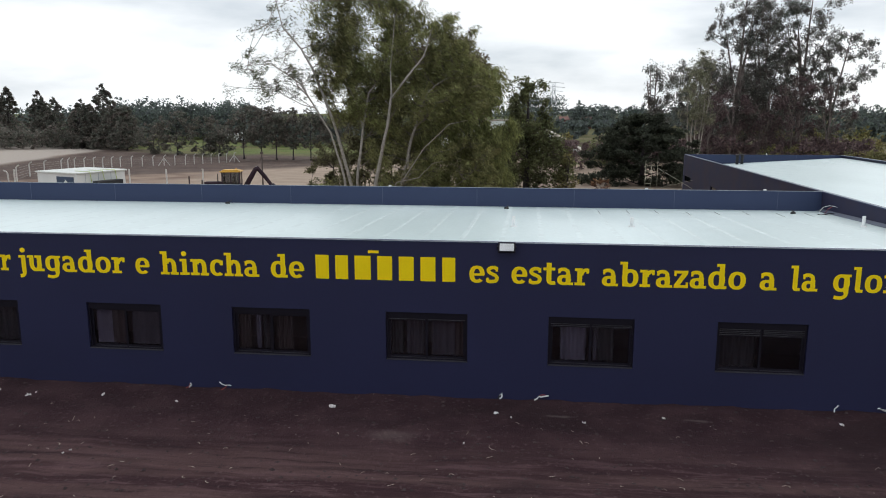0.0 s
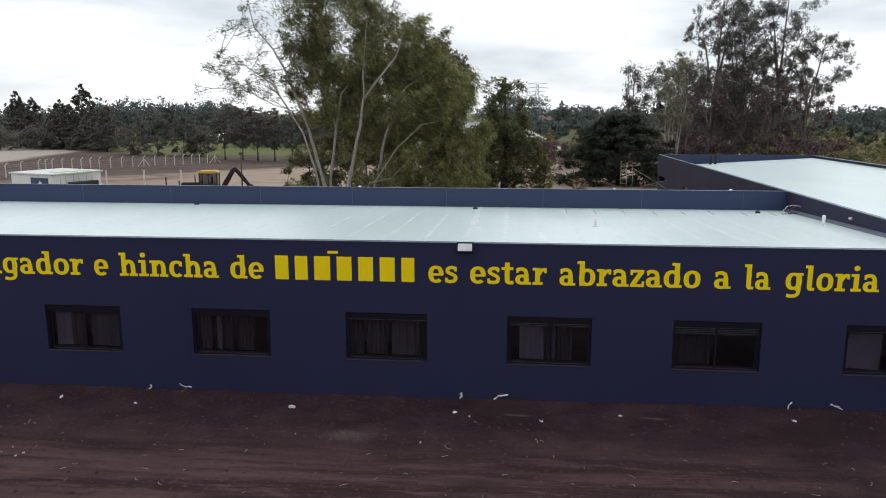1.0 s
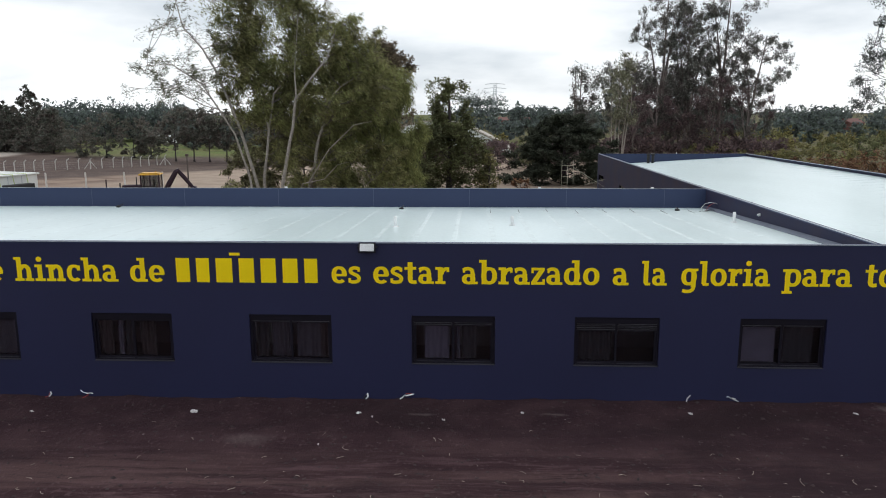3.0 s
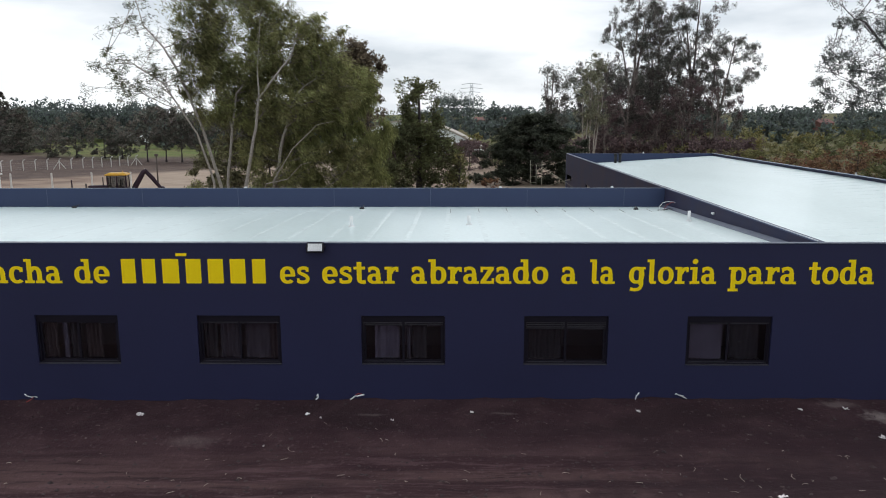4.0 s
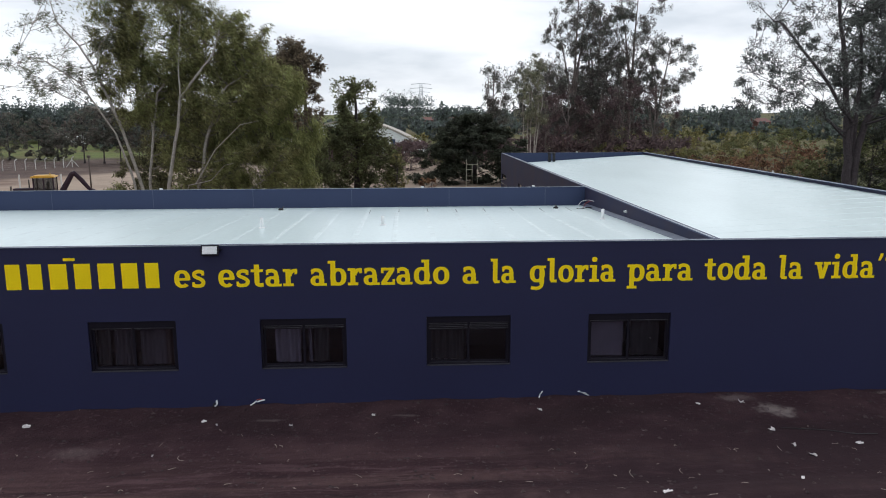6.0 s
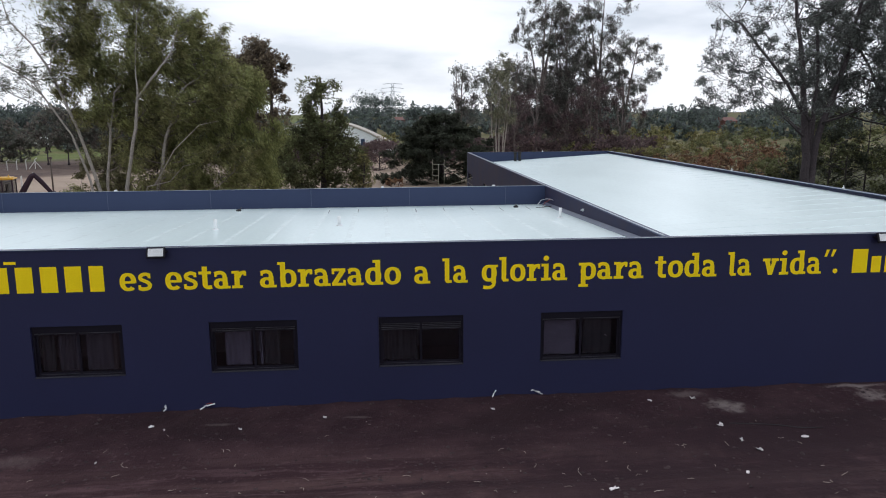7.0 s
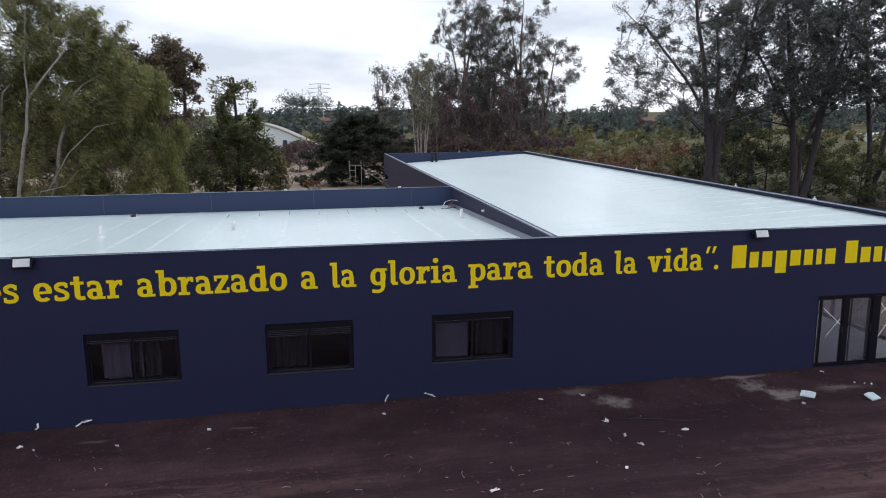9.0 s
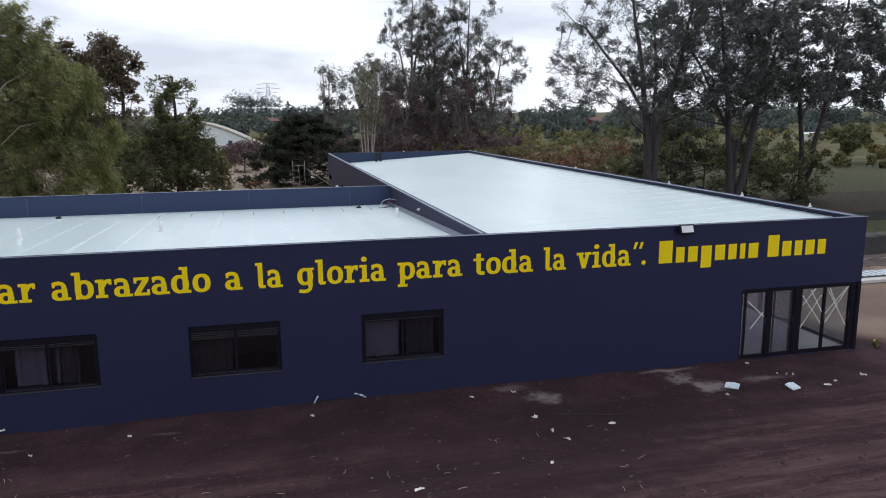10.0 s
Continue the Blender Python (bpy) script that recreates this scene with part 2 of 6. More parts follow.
def box(bm, x0, y0, z0, x1, y1, z1, bevel=0.0, m=None):
    v = bmesh.ops.create_cube(bm, size=1, matrix=Matrix.Translation(((x0 + x1) / 2, (y0 + y1) / 2, (z0 + z1) / 2)) @ Matrix.Diagonal((x1 - x0, y1 - y0, z1 - z0, 1)))["verts"]
    if bevel:
        es = list({e for w in v for e in w.link_edges})
        made = bmesh.ops.bevel(bm, geom=es, offset=bevel, segments=1, affect="EDGES")
        v = list({w for f in made["faces"] for w in f.verts} | {w for w in v if w.is_valid})
    if m is not None:
        bmesh.ops.transform(bm, matrix=m, verts=[w for w in v if w.is_valid])
    return bm


def boxes(*rows, bevel=0.0):
    bm = bmesh.new()
    for r in rows:
        box(bm, *r, bevel=bevel)
    return bm


def sweep(points, radii, sides=8, closed=True):
    """A tube along points; returns verts and faces."""
    pts = [Vector(p) for p in points]
    verts, faces = [], []
    side = Vector((1, 0, 0))
    for i, p in enumerate(pts):
        d = (pts[min(i + 1, len(pts) - 1)] - pts[max(i - 1, 0)]).normalized()
        u = d.cross(side)
        if u.length < 0.1:
            u = d.cross(Vector((0, 1, 0)))
        u.normalize()
        w = d.cross(u)
        r = float(radii[i] if isinstance(radii, (list, tuple)) else radii)
        for k in range(sides):
            a = 2 * math.pi * k / sides
            verts.append(p + r * (math.cos(a) * u + math.sin(a) * w))
    for i in range(len(pts) - 1):
        for k in range(sides):
            faces.append((i * sides + k, i * sides + (k + 1) % sides, (i + 1) * sides + (k + 1) % sides, (i + 1) * sides + k))
    if closed:
        faces.append(tuple(range(sides))[::-1])
        faces.append(tuple((len(pts) - 1) * sides + k for k in range(sides)))
    return verts, faces


def merge(pieces):
    verts, faces = [], []
    for v, f in pieces:
        o = len(verts)
        verts += v
        faces += [tuple(i + o for i in q) for q in f]
    return verts, faces


def tube(name, points, radii, mat, sides=8, smooth=True):
    return mesh(name, *sweep(points, radii, sides), mat, smooth)


def pierced(xs, zs, holes, y0, y1):
    """A wall in the x-z plane between y0 and y1, with rectangular holes (x0, x1, z0, z1) right through it."""
    xs = sorted({*xs, *(h[0] for h in holes), *(h[1] for h in holes)})
    zs = sorted({*zs, *(h[2] for h in holes), *(h[3] for h in holes)})
    solid = {}
    for i in range(len(xs) - 1):
        for k in range(len(zs) - 1):
            cx, cz = (xs[i] + xs[i + 1]) / 2, (zs[k] + zs[k + 1]) / 2
            solid[i, k] = not any(h[0] < cx < h[1] and h[2] < cz < h[3] for h in holes)
    bm = bmesh.new()
    for (i, k), s in solid.items():
        if not s:
            continue
        a, b, c, d = xs[i], xs[i + 1], zs[k], zs[k + 1]
        quads = [[(a, y0, c), (b, y0, c), (b, y0, d), (a, y0, d)], [(a, y1, c), (a, y1, d), (b, y1, d), (b, y1, c)]]
        for q, near in (((a, a, c, d), (i - 1, k)), ((b, b, c, d), (i + 1, k))):
            if not solid.get(near, False):
                quads.append([(q[0], y0, c), (q[0], y1, c), (q[0], y1, d), (q[0], y0, d)])
        for zz, near in ((c, (i, k - 1)), (d, (i, k + 1))):
            if not solid.get(near, False):
                quads.append([(a, y0, zz), (b, y0, zz), (b, y1, zz), (a, y1, zz)])
        for q in quads:
            bm.faces.new([bm.verts.new(p) for p in q])
    bmesh.ops.remove_doubles(bm, verts=bm.verts, dist=0.0005)
    return bm


# ---- ground ----
def smooth(a, b, v):
    t = np.clip((v - a) / (b - a), 0, 1)
    return t * t * (3 - 2 * t)


def lie(x, y):
    """The height of the ground at a place."""
    x, y = np.asarray(x, float), np.asarray(y, float)
    z = -0.09 * smooth(8, -6, x) * smooth(9, 0, y)
    out = smooth(-0.05, -1.6, y)
    z = z + out * (0.035 * np.sin(y * 2.3 + 0.35 * np.sin(x * 0.21) + x * 0.05) + 0.02 * np.sin(y * 5.1 + x * 0.11) + 0.016 * np.sin(x * 1.3 + y * 2.7)
                   + 0.012 * np.sin(x * 3.1 - y * 1.9) + 0.008 * np.sin(x * 7.3 + y * 6.1)) * smooth(60, 20, np.abs(x))
    z = z + smooth(-0.7, -0.06, y) * smooth(0.12, 0.02, y) * np.maximum(0, 0.02 + 0.022 * np.sin(x * 1.7 + 1) + 0.018 * np.sin(x * 4.3) + 0.012 * np.sin(x * 9.1 + 2))
    # the yard falls away to the north-west
    z = z - 4.4 * np.clip((y - 6) / 125, 0, 1) * smooth(-10, -28, x)
    # banked spoil
    z = z + 0.4 * smooth(-132, -142, x + 0.22 * (y - 160)) * smooth(120, 140, y) * smooth(230, 210, y)
    # far land rises a little
    z = z + 4.0 * smooth(330, 1000, np.hypot(x, y))
    return z


def graded(a, b, step, far, growth=1.13):
    mid = list(np.arange(a, b + step / 2, step))
    lo, hi, s = [a], [mid[-1]], step
    while lo[-1] > -far or hi[-1] < far:
        s *= growth
        lo.append(lo[-1] - s), hi.append(hi[-1] + s)
    return np.array(lo[:0:-1] + mid + hi[1:])


gx, gy = graded(-24, 30, 0.2, 4200), graded(-19, 0.4, 0.13, 4200)
GX, GY = np.meshgrid(gx, gy)
GZ = lie(GX, GY)
nx, ny = len(gx), len(gy)
idx = np.arange(nx * ny).reshape(ny, nx)
quads = np.stack([idx[:-1, :-1], idx[:-1, 1:], idx[1:, 1:], idx[1:, :-1]], -1).reshape(-1, 4)


def ground_material():
    m = bpy.data.materials.new("ground_earth_sand_grass")
    m.use_nodes = True
    n, l = m.node_tree.nodes, m.node_tree.links
    b = n["Principled BSDF"]
    b.inputs["Roughness"].default_value = 0.95
    b.inputs["Specular IOR Level"].default_value = 0.15
    geo = n.new("ShaderNodeNewGeometry")
    sep = n.new("ShaderNodeSeparateXYZ")
    l.new(geo.outputs["Position"], sep.inputs[0])

    def noise_at(scale, detail=5, stretch=(1, 1, 1), turn=0.0, rough=0.55):
        mp = n.new("ShaderNodeMapping")
        mp.inputs["Scale"].default_value = stretch
        mp.inputs["Rotation"].default_value = (0, 0, radians(turn))
        l.new(geo.outputs["Position"], mp.inputs["Vector"])
        t = n.new("ShaderNodeTexNoise")
        t.inputs["Scale"].default_value, t.inputs["Detail"].default_value, t.inputs["Roughness"].default_value = scale, detail, rough
        l.new(mp.outputs["Vector"], t.inputs["Vector"])
        return t.outputs["Fac"]

    def span(v, a, b2, lo=0.0, hi=1.0):
        r = n.new("ShaderNodeMapRange")
        r.interpolation_type = "SMOOTHSTEP"
        for k, w in zip(("From Min", "From Max", "To Min", "To Max"), (a, b2, lo, hi)):
            r.inputs[k].default_value = w
        l.new(v, r.inputs["Value"])
        return r.outputs["Result"]

    def calc(op, a, b2):
        q = n.new("ShaderNodeMath")
        q.operation = op
        for s, v in zip(q.inputs, (a, b2)):
            if isinstance(v, (int, float)):
                s.default_value = v
            else:
                l.new(v, s)
        return q.outputs[0]

    def blend(f, a, b2):
        q = n.new("ShaderNodeMix")
        q.data_type = "RGBA"
        l.new(f, q.inputs[0])
        for s, v in ((q.inputs[6], a), (q.inputs[7], b2)):
            if isinstance(v, tuple):
                s.default_value = (*v, 1)
            else:
                l.new(v, s)
        return q.outputs[2]

    X, Y = sep.outputs["X"], sep.outputs["Y"]
    # turned dark soil with paler, drier wheel tracks along the wall
    track = noise_at(1.0, 6, (0.10, 1.5, 1), 3)
    soil = blend(span(track, 0.42, 0.62), (0.0385, 0.0190, 0.0225), (0.0800, 0.0460, 0.0465))
    streak = noise_at(1.0, 6, (0.4, 3.6, 1), 4, 0.72)
    soil = blend(span(streak, 0.50, 0.64, 0, 0.8), soil, (0.1001, 0.0579, 0.0633))
    soil = blend(span(streak, 0.48, 0.34, 0, 0.8), soil, (0.0235, 0.0128, 0.0163))
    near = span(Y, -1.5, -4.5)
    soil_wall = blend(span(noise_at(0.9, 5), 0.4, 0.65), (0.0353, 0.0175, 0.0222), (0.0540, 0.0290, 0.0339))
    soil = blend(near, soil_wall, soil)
    crumbs = noise_at(9.0, 6)
    soil = blend(span(crumbs, 0.56, 0.70, 0, 0.6), soil, (0.1030, 0.0641, 0.0687))
    damp = noise_at(0.35, 4, (0.5, 1.2, 1), 8)
    soil = blend(span(damp, 0.52, 0.66, 0, 0.6), soil, (0.0255, 0.0145, 0.0172))
    # broad darker patches, then spilt pale plaster, in a few places near the wall
    wob = calc("MULTIPLY", calc("SUBTRACT", noise_at(2.2, 6, rough=0.65), 0.5), 2.6)
    for px, py, rx, ry, amount in ((11.5, -3.4, 6.5, 3.2, 0.5), (13.6, -2.9, 4.0, 1.8, 0.9), (9.6, -5.0, 7.0, 2.4, 0.7), (17.6, -3.2, 2.4, 1.0, 0.6), (4.6, -2.2, 3.0, 0.9, 0.35)):
        dx = calc("DIVIDE", calc("SUBTRACT", X, px), rx)
        dy = calc("DIVIDE", calc("SUBTRACT", Y, py), ry)
        r = calc("ADD", calc("SQRT", calc("ADD", calc("MULTIPLY", dx, dx), calc("MULTIPLY", dy, dy)), 0), calc("MULTIPLY", wob, 0.6))
        soil = blend(span(r, 1.0, 0.3, 0, amount), soil, (0.027, 0.0145, 0.0185))
    for px, py, rx, ry, amount in ((12.75, -1.10, 0.60, 0.48, 0.42), (12.0, -0.40, 0.6, 0.25, 0.18), (16.75, -0.75, 0.55, 0.50, 0.42), (17.25, -1.55, 0.62, 0.52, 0.46), (18.9, -1.40, 0.9, 0.32, 0.3), (16.7, -0.22, 1.1, 0.13, 0.4),
                                   (0.6, -0.9, 0.5, 0.10, 0.16), (3.8, -0.9, 0.4, 0.10, 0.15), (-3.2, -2.4, 0.9, 0.3, 0.09)):
        dx = calc("DIVIDE", calc("SUBTRACT", X, px), rx)
        dy = calc("DIVIDE", calc("SUBTRACT", Y, py), ry)
        r = calc("ADD", calc("SQRT", calc("ADD", calc("MULTIPLY", dx, dx), calc("MULTIPLY", dy, dy)), 0), wob)
        soil = blend(span(r, 1.0, 0.1, 0, amount), soil, (0.42, 0.36, 0.34))
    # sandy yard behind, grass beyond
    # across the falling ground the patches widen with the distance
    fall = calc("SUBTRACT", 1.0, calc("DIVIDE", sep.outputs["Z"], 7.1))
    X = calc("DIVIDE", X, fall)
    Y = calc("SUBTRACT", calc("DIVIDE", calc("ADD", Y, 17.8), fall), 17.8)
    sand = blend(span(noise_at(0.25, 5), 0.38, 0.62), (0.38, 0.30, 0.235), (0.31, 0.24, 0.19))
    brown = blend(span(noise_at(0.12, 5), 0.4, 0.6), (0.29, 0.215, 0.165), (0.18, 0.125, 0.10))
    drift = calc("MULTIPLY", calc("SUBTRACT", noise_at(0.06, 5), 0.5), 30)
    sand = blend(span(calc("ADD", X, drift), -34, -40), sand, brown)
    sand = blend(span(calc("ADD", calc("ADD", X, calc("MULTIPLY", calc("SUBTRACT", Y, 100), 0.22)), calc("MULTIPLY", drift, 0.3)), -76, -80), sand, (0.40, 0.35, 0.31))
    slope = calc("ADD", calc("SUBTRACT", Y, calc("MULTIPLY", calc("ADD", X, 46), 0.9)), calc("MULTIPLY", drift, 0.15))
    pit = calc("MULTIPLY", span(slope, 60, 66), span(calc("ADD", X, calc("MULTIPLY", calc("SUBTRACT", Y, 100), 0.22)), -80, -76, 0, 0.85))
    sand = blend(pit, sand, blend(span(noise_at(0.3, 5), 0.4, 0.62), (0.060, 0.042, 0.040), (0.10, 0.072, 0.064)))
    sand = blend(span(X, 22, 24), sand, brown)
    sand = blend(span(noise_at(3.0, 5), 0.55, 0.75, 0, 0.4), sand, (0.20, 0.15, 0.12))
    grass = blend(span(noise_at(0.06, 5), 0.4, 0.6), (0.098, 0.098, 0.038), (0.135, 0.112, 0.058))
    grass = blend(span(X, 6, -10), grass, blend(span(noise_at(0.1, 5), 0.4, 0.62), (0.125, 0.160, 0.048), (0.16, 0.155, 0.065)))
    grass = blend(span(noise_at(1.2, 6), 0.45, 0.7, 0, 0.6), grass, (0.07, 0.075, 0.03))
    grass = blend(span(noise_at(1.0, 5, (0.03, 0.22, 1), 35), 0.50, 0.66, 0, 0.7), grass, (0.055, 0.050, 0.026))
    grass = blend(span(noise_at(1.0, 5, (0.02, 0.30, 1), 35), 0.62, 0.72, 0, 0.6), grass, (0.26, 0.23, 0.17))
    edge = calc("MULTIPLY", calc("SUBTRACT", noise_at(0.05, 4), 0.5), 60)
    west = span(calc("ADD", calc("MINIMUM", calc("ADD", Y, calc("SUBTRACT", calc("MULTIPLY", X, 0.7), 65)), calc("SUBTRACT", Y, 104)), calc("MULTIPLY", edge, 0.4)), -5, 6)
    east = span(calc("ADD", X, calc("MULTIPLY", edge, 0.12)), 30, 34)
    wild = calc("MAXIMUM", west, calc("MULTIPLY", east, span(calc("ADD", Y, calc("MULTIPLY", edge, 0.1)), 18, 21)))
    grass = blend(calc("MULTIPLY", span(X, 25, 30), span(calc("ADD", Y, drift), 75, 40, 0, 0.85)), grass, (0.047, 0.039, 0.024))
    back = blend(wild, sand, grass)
    YE = calc("ADD", Y, calc("MULTIPLY", calc("SUBTRACT", noise_at(0.5, 5), 0.5), 2.4))
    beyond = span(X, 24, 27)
    # strips across the field; the dark one from 21.2 is a painted hedge shadow
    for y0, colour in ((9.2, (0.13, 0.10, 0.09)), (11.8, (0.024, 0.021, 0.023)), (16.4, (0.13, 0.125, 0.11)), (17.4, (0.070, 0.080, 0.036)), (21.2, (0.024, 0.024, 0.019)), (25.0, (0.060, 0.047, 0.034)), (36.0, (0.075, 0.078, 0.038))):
        tuft_shade = blend(span(noise_at(2.6, 6, rough=0.7), 0.4, 0.66), colour, tuple(c * 0.55 for c in colour))
        back = blend(calc("MULTIPLY", calc("MULTIPLY", beyond, span(Y, 70, 60)), span(YE, y0, y0 + 0.5)), back, tuft_shade)
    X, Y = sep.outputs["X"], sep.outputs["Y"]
    yard = span(calc("ADD", Y, calc("MULTIPLY", calc("SUBTRACT", X, 23.5), 1.0)), 0.5, 3.0)
    front_east = calc("MULTIPLY", span(X, 23.3, 24.6), yard)
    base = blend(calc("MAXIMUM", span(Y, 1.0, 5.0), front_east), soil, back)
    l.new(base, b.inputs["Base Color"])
    bn = n.new("ShaderNodeBump")
    bn.inputs["Strength"].default_value, bn.inputs["Distance"].default_value = 0.8, 0.06
    l.new(calc("ADD", crumbs, calc("MULTIPLY", noise_at(28, 5), 0.5)), bn.inputs["Height"])
    l.new(bn.outputs["Normal"], b.inputs["Normal"])
    return m


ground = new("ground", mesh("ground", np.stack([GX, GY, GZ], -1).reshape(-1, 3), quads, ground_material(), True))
tagged(ground, "dark turned soil with wheel tracks, sandy yard and grass", "ground", kind="structure")

# ---- the long building: walls, roofs, parapets ----
TOP = 3.99
BACK = 13.4          # inner face of the rear parapet
WX0, WX1 = 11.5, 23.08   # the wing's side walls
WY = 40.7            # the wing's far wall
WEST = -31.0
WIN = [-15.955, -11.895, -7.865, -3.795, 0.305, 4.355, 8.385]
WW, WSILL, WTOP = 2.085, 0.89, 2.155
DX0, DX1, DZ0, DZ1 = 19.10, 22.98, 0.03, 2.075
holes = [(x, x + WW, WSILL, WTOP) for x in WIN] + [(DX0, DX1, DZ0, DZ1)]
wall_south = part("wall_south", pierced([WEST, WX1], [-0.25, TOP - 0.03], holes, 0.0, 0.16), NAVY)
tagged(wall_south, "dark navy painted front wall with window openings", "wall", kind="structure")


def side(x0, x1, y0, y1, hs, name, mat, label, z1=TOP - 0.03):
    """A wall along y, with holes (y0, y1, z0, z1)."""
    bm = pierced([y0, y1], [-0.25, z1], hs, 0.0, x1 - x0)
    bmesh.ops.transform(bm, matrix=Matrix(((0, 1, 0, x0), (1, 0, 0, 0), (0, 0, 1, 0), (0, 0, 0, 1))), verts=bm.verts)
    return tagged(part(name, bm, mat), label, "wall", kind="structure")


SMALLWIN = [(38.1, 40.3, 1.98, 2.46), (30.4, 32.0, 1.90, 2.42), (22.0, 23.6, 1.9, 2.42)]
side(WX0, WX0 + 0.16, 0.16, WY, [(a, b, c, d) for a, b, c, d in SMALLWIN], "wall_wing_west", WINGWALL, "dark navy wing side wall with small slot windows")
side(WX1 - 0.16, WX1, 0.16, WY, [(0.26, 5.3, 0.08, 2.075)], "wall_wing_east", NAVY, "dark navy end wall with a glazed opening")
side(WEST, WEST + 0.16, 0.16, BACK, [], "wall_west", NAVY, "plain navy end wall")
for nm, x0, x1, y in (("wall_north", WEST, WX0, BACK), ("wall_wing_north", WX0, WX1, WY)):
    ob = part(nm, boxes((x0, y, -0.25, x1, y + 0.14, TOP - 0.03)), PARAPET)
    tagged(ob, "blue-grey rear parapet wall of sheet panels", "wall", kind="structure")
    n_j = int((x1 - x0) / 4.08)
    for k in range(1, n_j + 1):
        part("joint_strip", boxes((x0 + 4.08 * k - 0.012, y - 0.006, 3.05, x0 + 4.08 * k + 0.012, y - 0.001, TOP - 0.03)), STRIP, ob)


def slab(name, x0, x1, y0, y1, corners, mat, label, seams, half, high):
    """A roof sheet with its corner heights (south-west, south-east, north-east, north-west)."""
    bm = bmesh.new()
    p = [(x0, y0), (x1, y0), (x1, y1), (x0, y1)]
    up = [bm.verts.new((*q, z)) for q, z in zip(p, corners)]
    dn = [bm.verts.new((*q, z - 0.12)) for q, z in zip(p, corners)]
    bm.faces.new(up), bm.faces.new(dn[::-1])
    for i in range(4):
        bm.faces.new((up[i], up[(i + 1) % 4], dn[(i + 1) % 4], dn[i])[::-1])
    ob = tagged(part(name, bm, mat), label, "roof", kind="structure")

    def height(x, y):
        u, v = (x - x0) / (x1 - x0), (y - y0) / (y1 - y0)
        return (corners[0] * (1 - u) + corners[1] * u) * (1 - v) + (corners[3] * (1 - u) + corners[2] * u) * v
    for (ax, ay), (bx, by) in seams:
        a, c = Vector((ax, ay, height(ax, ay))), Vector((bx, by, height(bx, by)))
        d = (c - a).normalized()
        w = d.cross(Vector((0, 0, 1))).normalized()
        rib = [(-half, 0.001), (-half * 0.5, high), (half * 0.5, high), (half, 0.001)]
        vs = [e + w * s + Vector((0, 0, h)) for e in (a, c) for s, h in rib]
        part("roof_seam", mesh("roof_seam", vs, [(0, 1, 5, 4), (1, 2, 6, 5), (2, 3, 7, 6), (0, 3, 2, 1), (4, 5, 6, 7)], SEAM), None, ob)
    return ob, height


seam_xs = [0.15 + 1.13 * k for k in range(-27, 10)]
roof_main, main_z = slab("roof_main", WEST + 0.16, WX0, 0.16, BACK, (3.68, 3.68, 3.20, 3.20), ROOF, "white sheet roof with raised seams, slightly dusty",
                         [((x, 0.17), (x, BACK - 0.01)) for x in seam_xs if WEST + 0.3 < x < WX0 - 0.2], 0.08, 0.0035)
roof_wing, wing_z = slab("roof_wing", WX0 + 0.16, WX1 - 0.16, 0.16, WY, (3.30, 3.84, 3.80, 3.12), ROOF, "white sheet wing roof with cross seams",
                         [((WX0 + 0.17, y), (WX1 - 0.17, y)) for y in [1.2 + 1.13 * k for k in range(35)]], 0.04, 0.018)
# dark sealant dashes where the sheets were screwed down
for k in range(2, 10):
    x = 0.15 + 1.13 * k
    for y, ln, wd in ((11.3 + 0.25 * math.sin(2.1 * k), 1.5, 0.02), (0.9, 0.35, 0.03)):
        if y > 4 or k in (3, 5, 6):
            z = main_z(x, y)
            part("sealant_mark", boxes((x + 0.07, y - ln / 2, z + 0.001, x + 0.07 + wd, y + ln / 2, z + 0.012)), JOINT, roof_main)

# metal flashings along the wall heads
for nm, r in (("trim_south", (WEST, -0.015, TOP - 0.03, WX1 + 0.012, 0.19, TOP)), ("trim_wing_west", (WX0 - 0.012, 0.19, TOP - 0.03, WX0 + 0.19, WY, TOP)),
              ("trim_wing_east", (WX1 - 0.30, 0.19, TOP - 0.03, WX1 + 0.015, WY, TOP)), ("trim_north", (WEST, BACK - 0.012, TOP - 0.03, WX0 - 0.012, BACK + 0.16, TOP)),
              ("trim_wing_north", (WX0 + 0.19, WY - 0.012, TOP - 0.03, WX1 - 0.30, WY + 0.16, TOP)), ("trim_west", (WEST, 0.19, TOP - 0.03, WEST + 0.19, BACK - 0.012, TOP))):
    tagged(part(nm, boxes(r, bevel=0.008), PARAPET), "folded metal coping on the wall head", "trim", kind="structure")
for nm, r in (("trim_edge_south", (WEST, -0.022, TOP, WX1 + 0.012, 0.0, TOP + 0.012)), ("trim_edge_wing", (WX0 + 0.01, 0.19, TOP, WX0 + 0.05, WY, TOP + 0.02)),
              ("trim_edge_east", (WX1 - 0.30, 0.19, TOP, WX1 - 0.26, WY, TOP + 0.02)), ("trim_edge_north", (WEST, BACK - 0.012, TOP, WX0 - 0.012, BACK + 0.01, TOP + 0.012))):
    tagged(part(nm, boxes(r), FLASH), "thin pale metal edge strip", "trim", kind="structure")
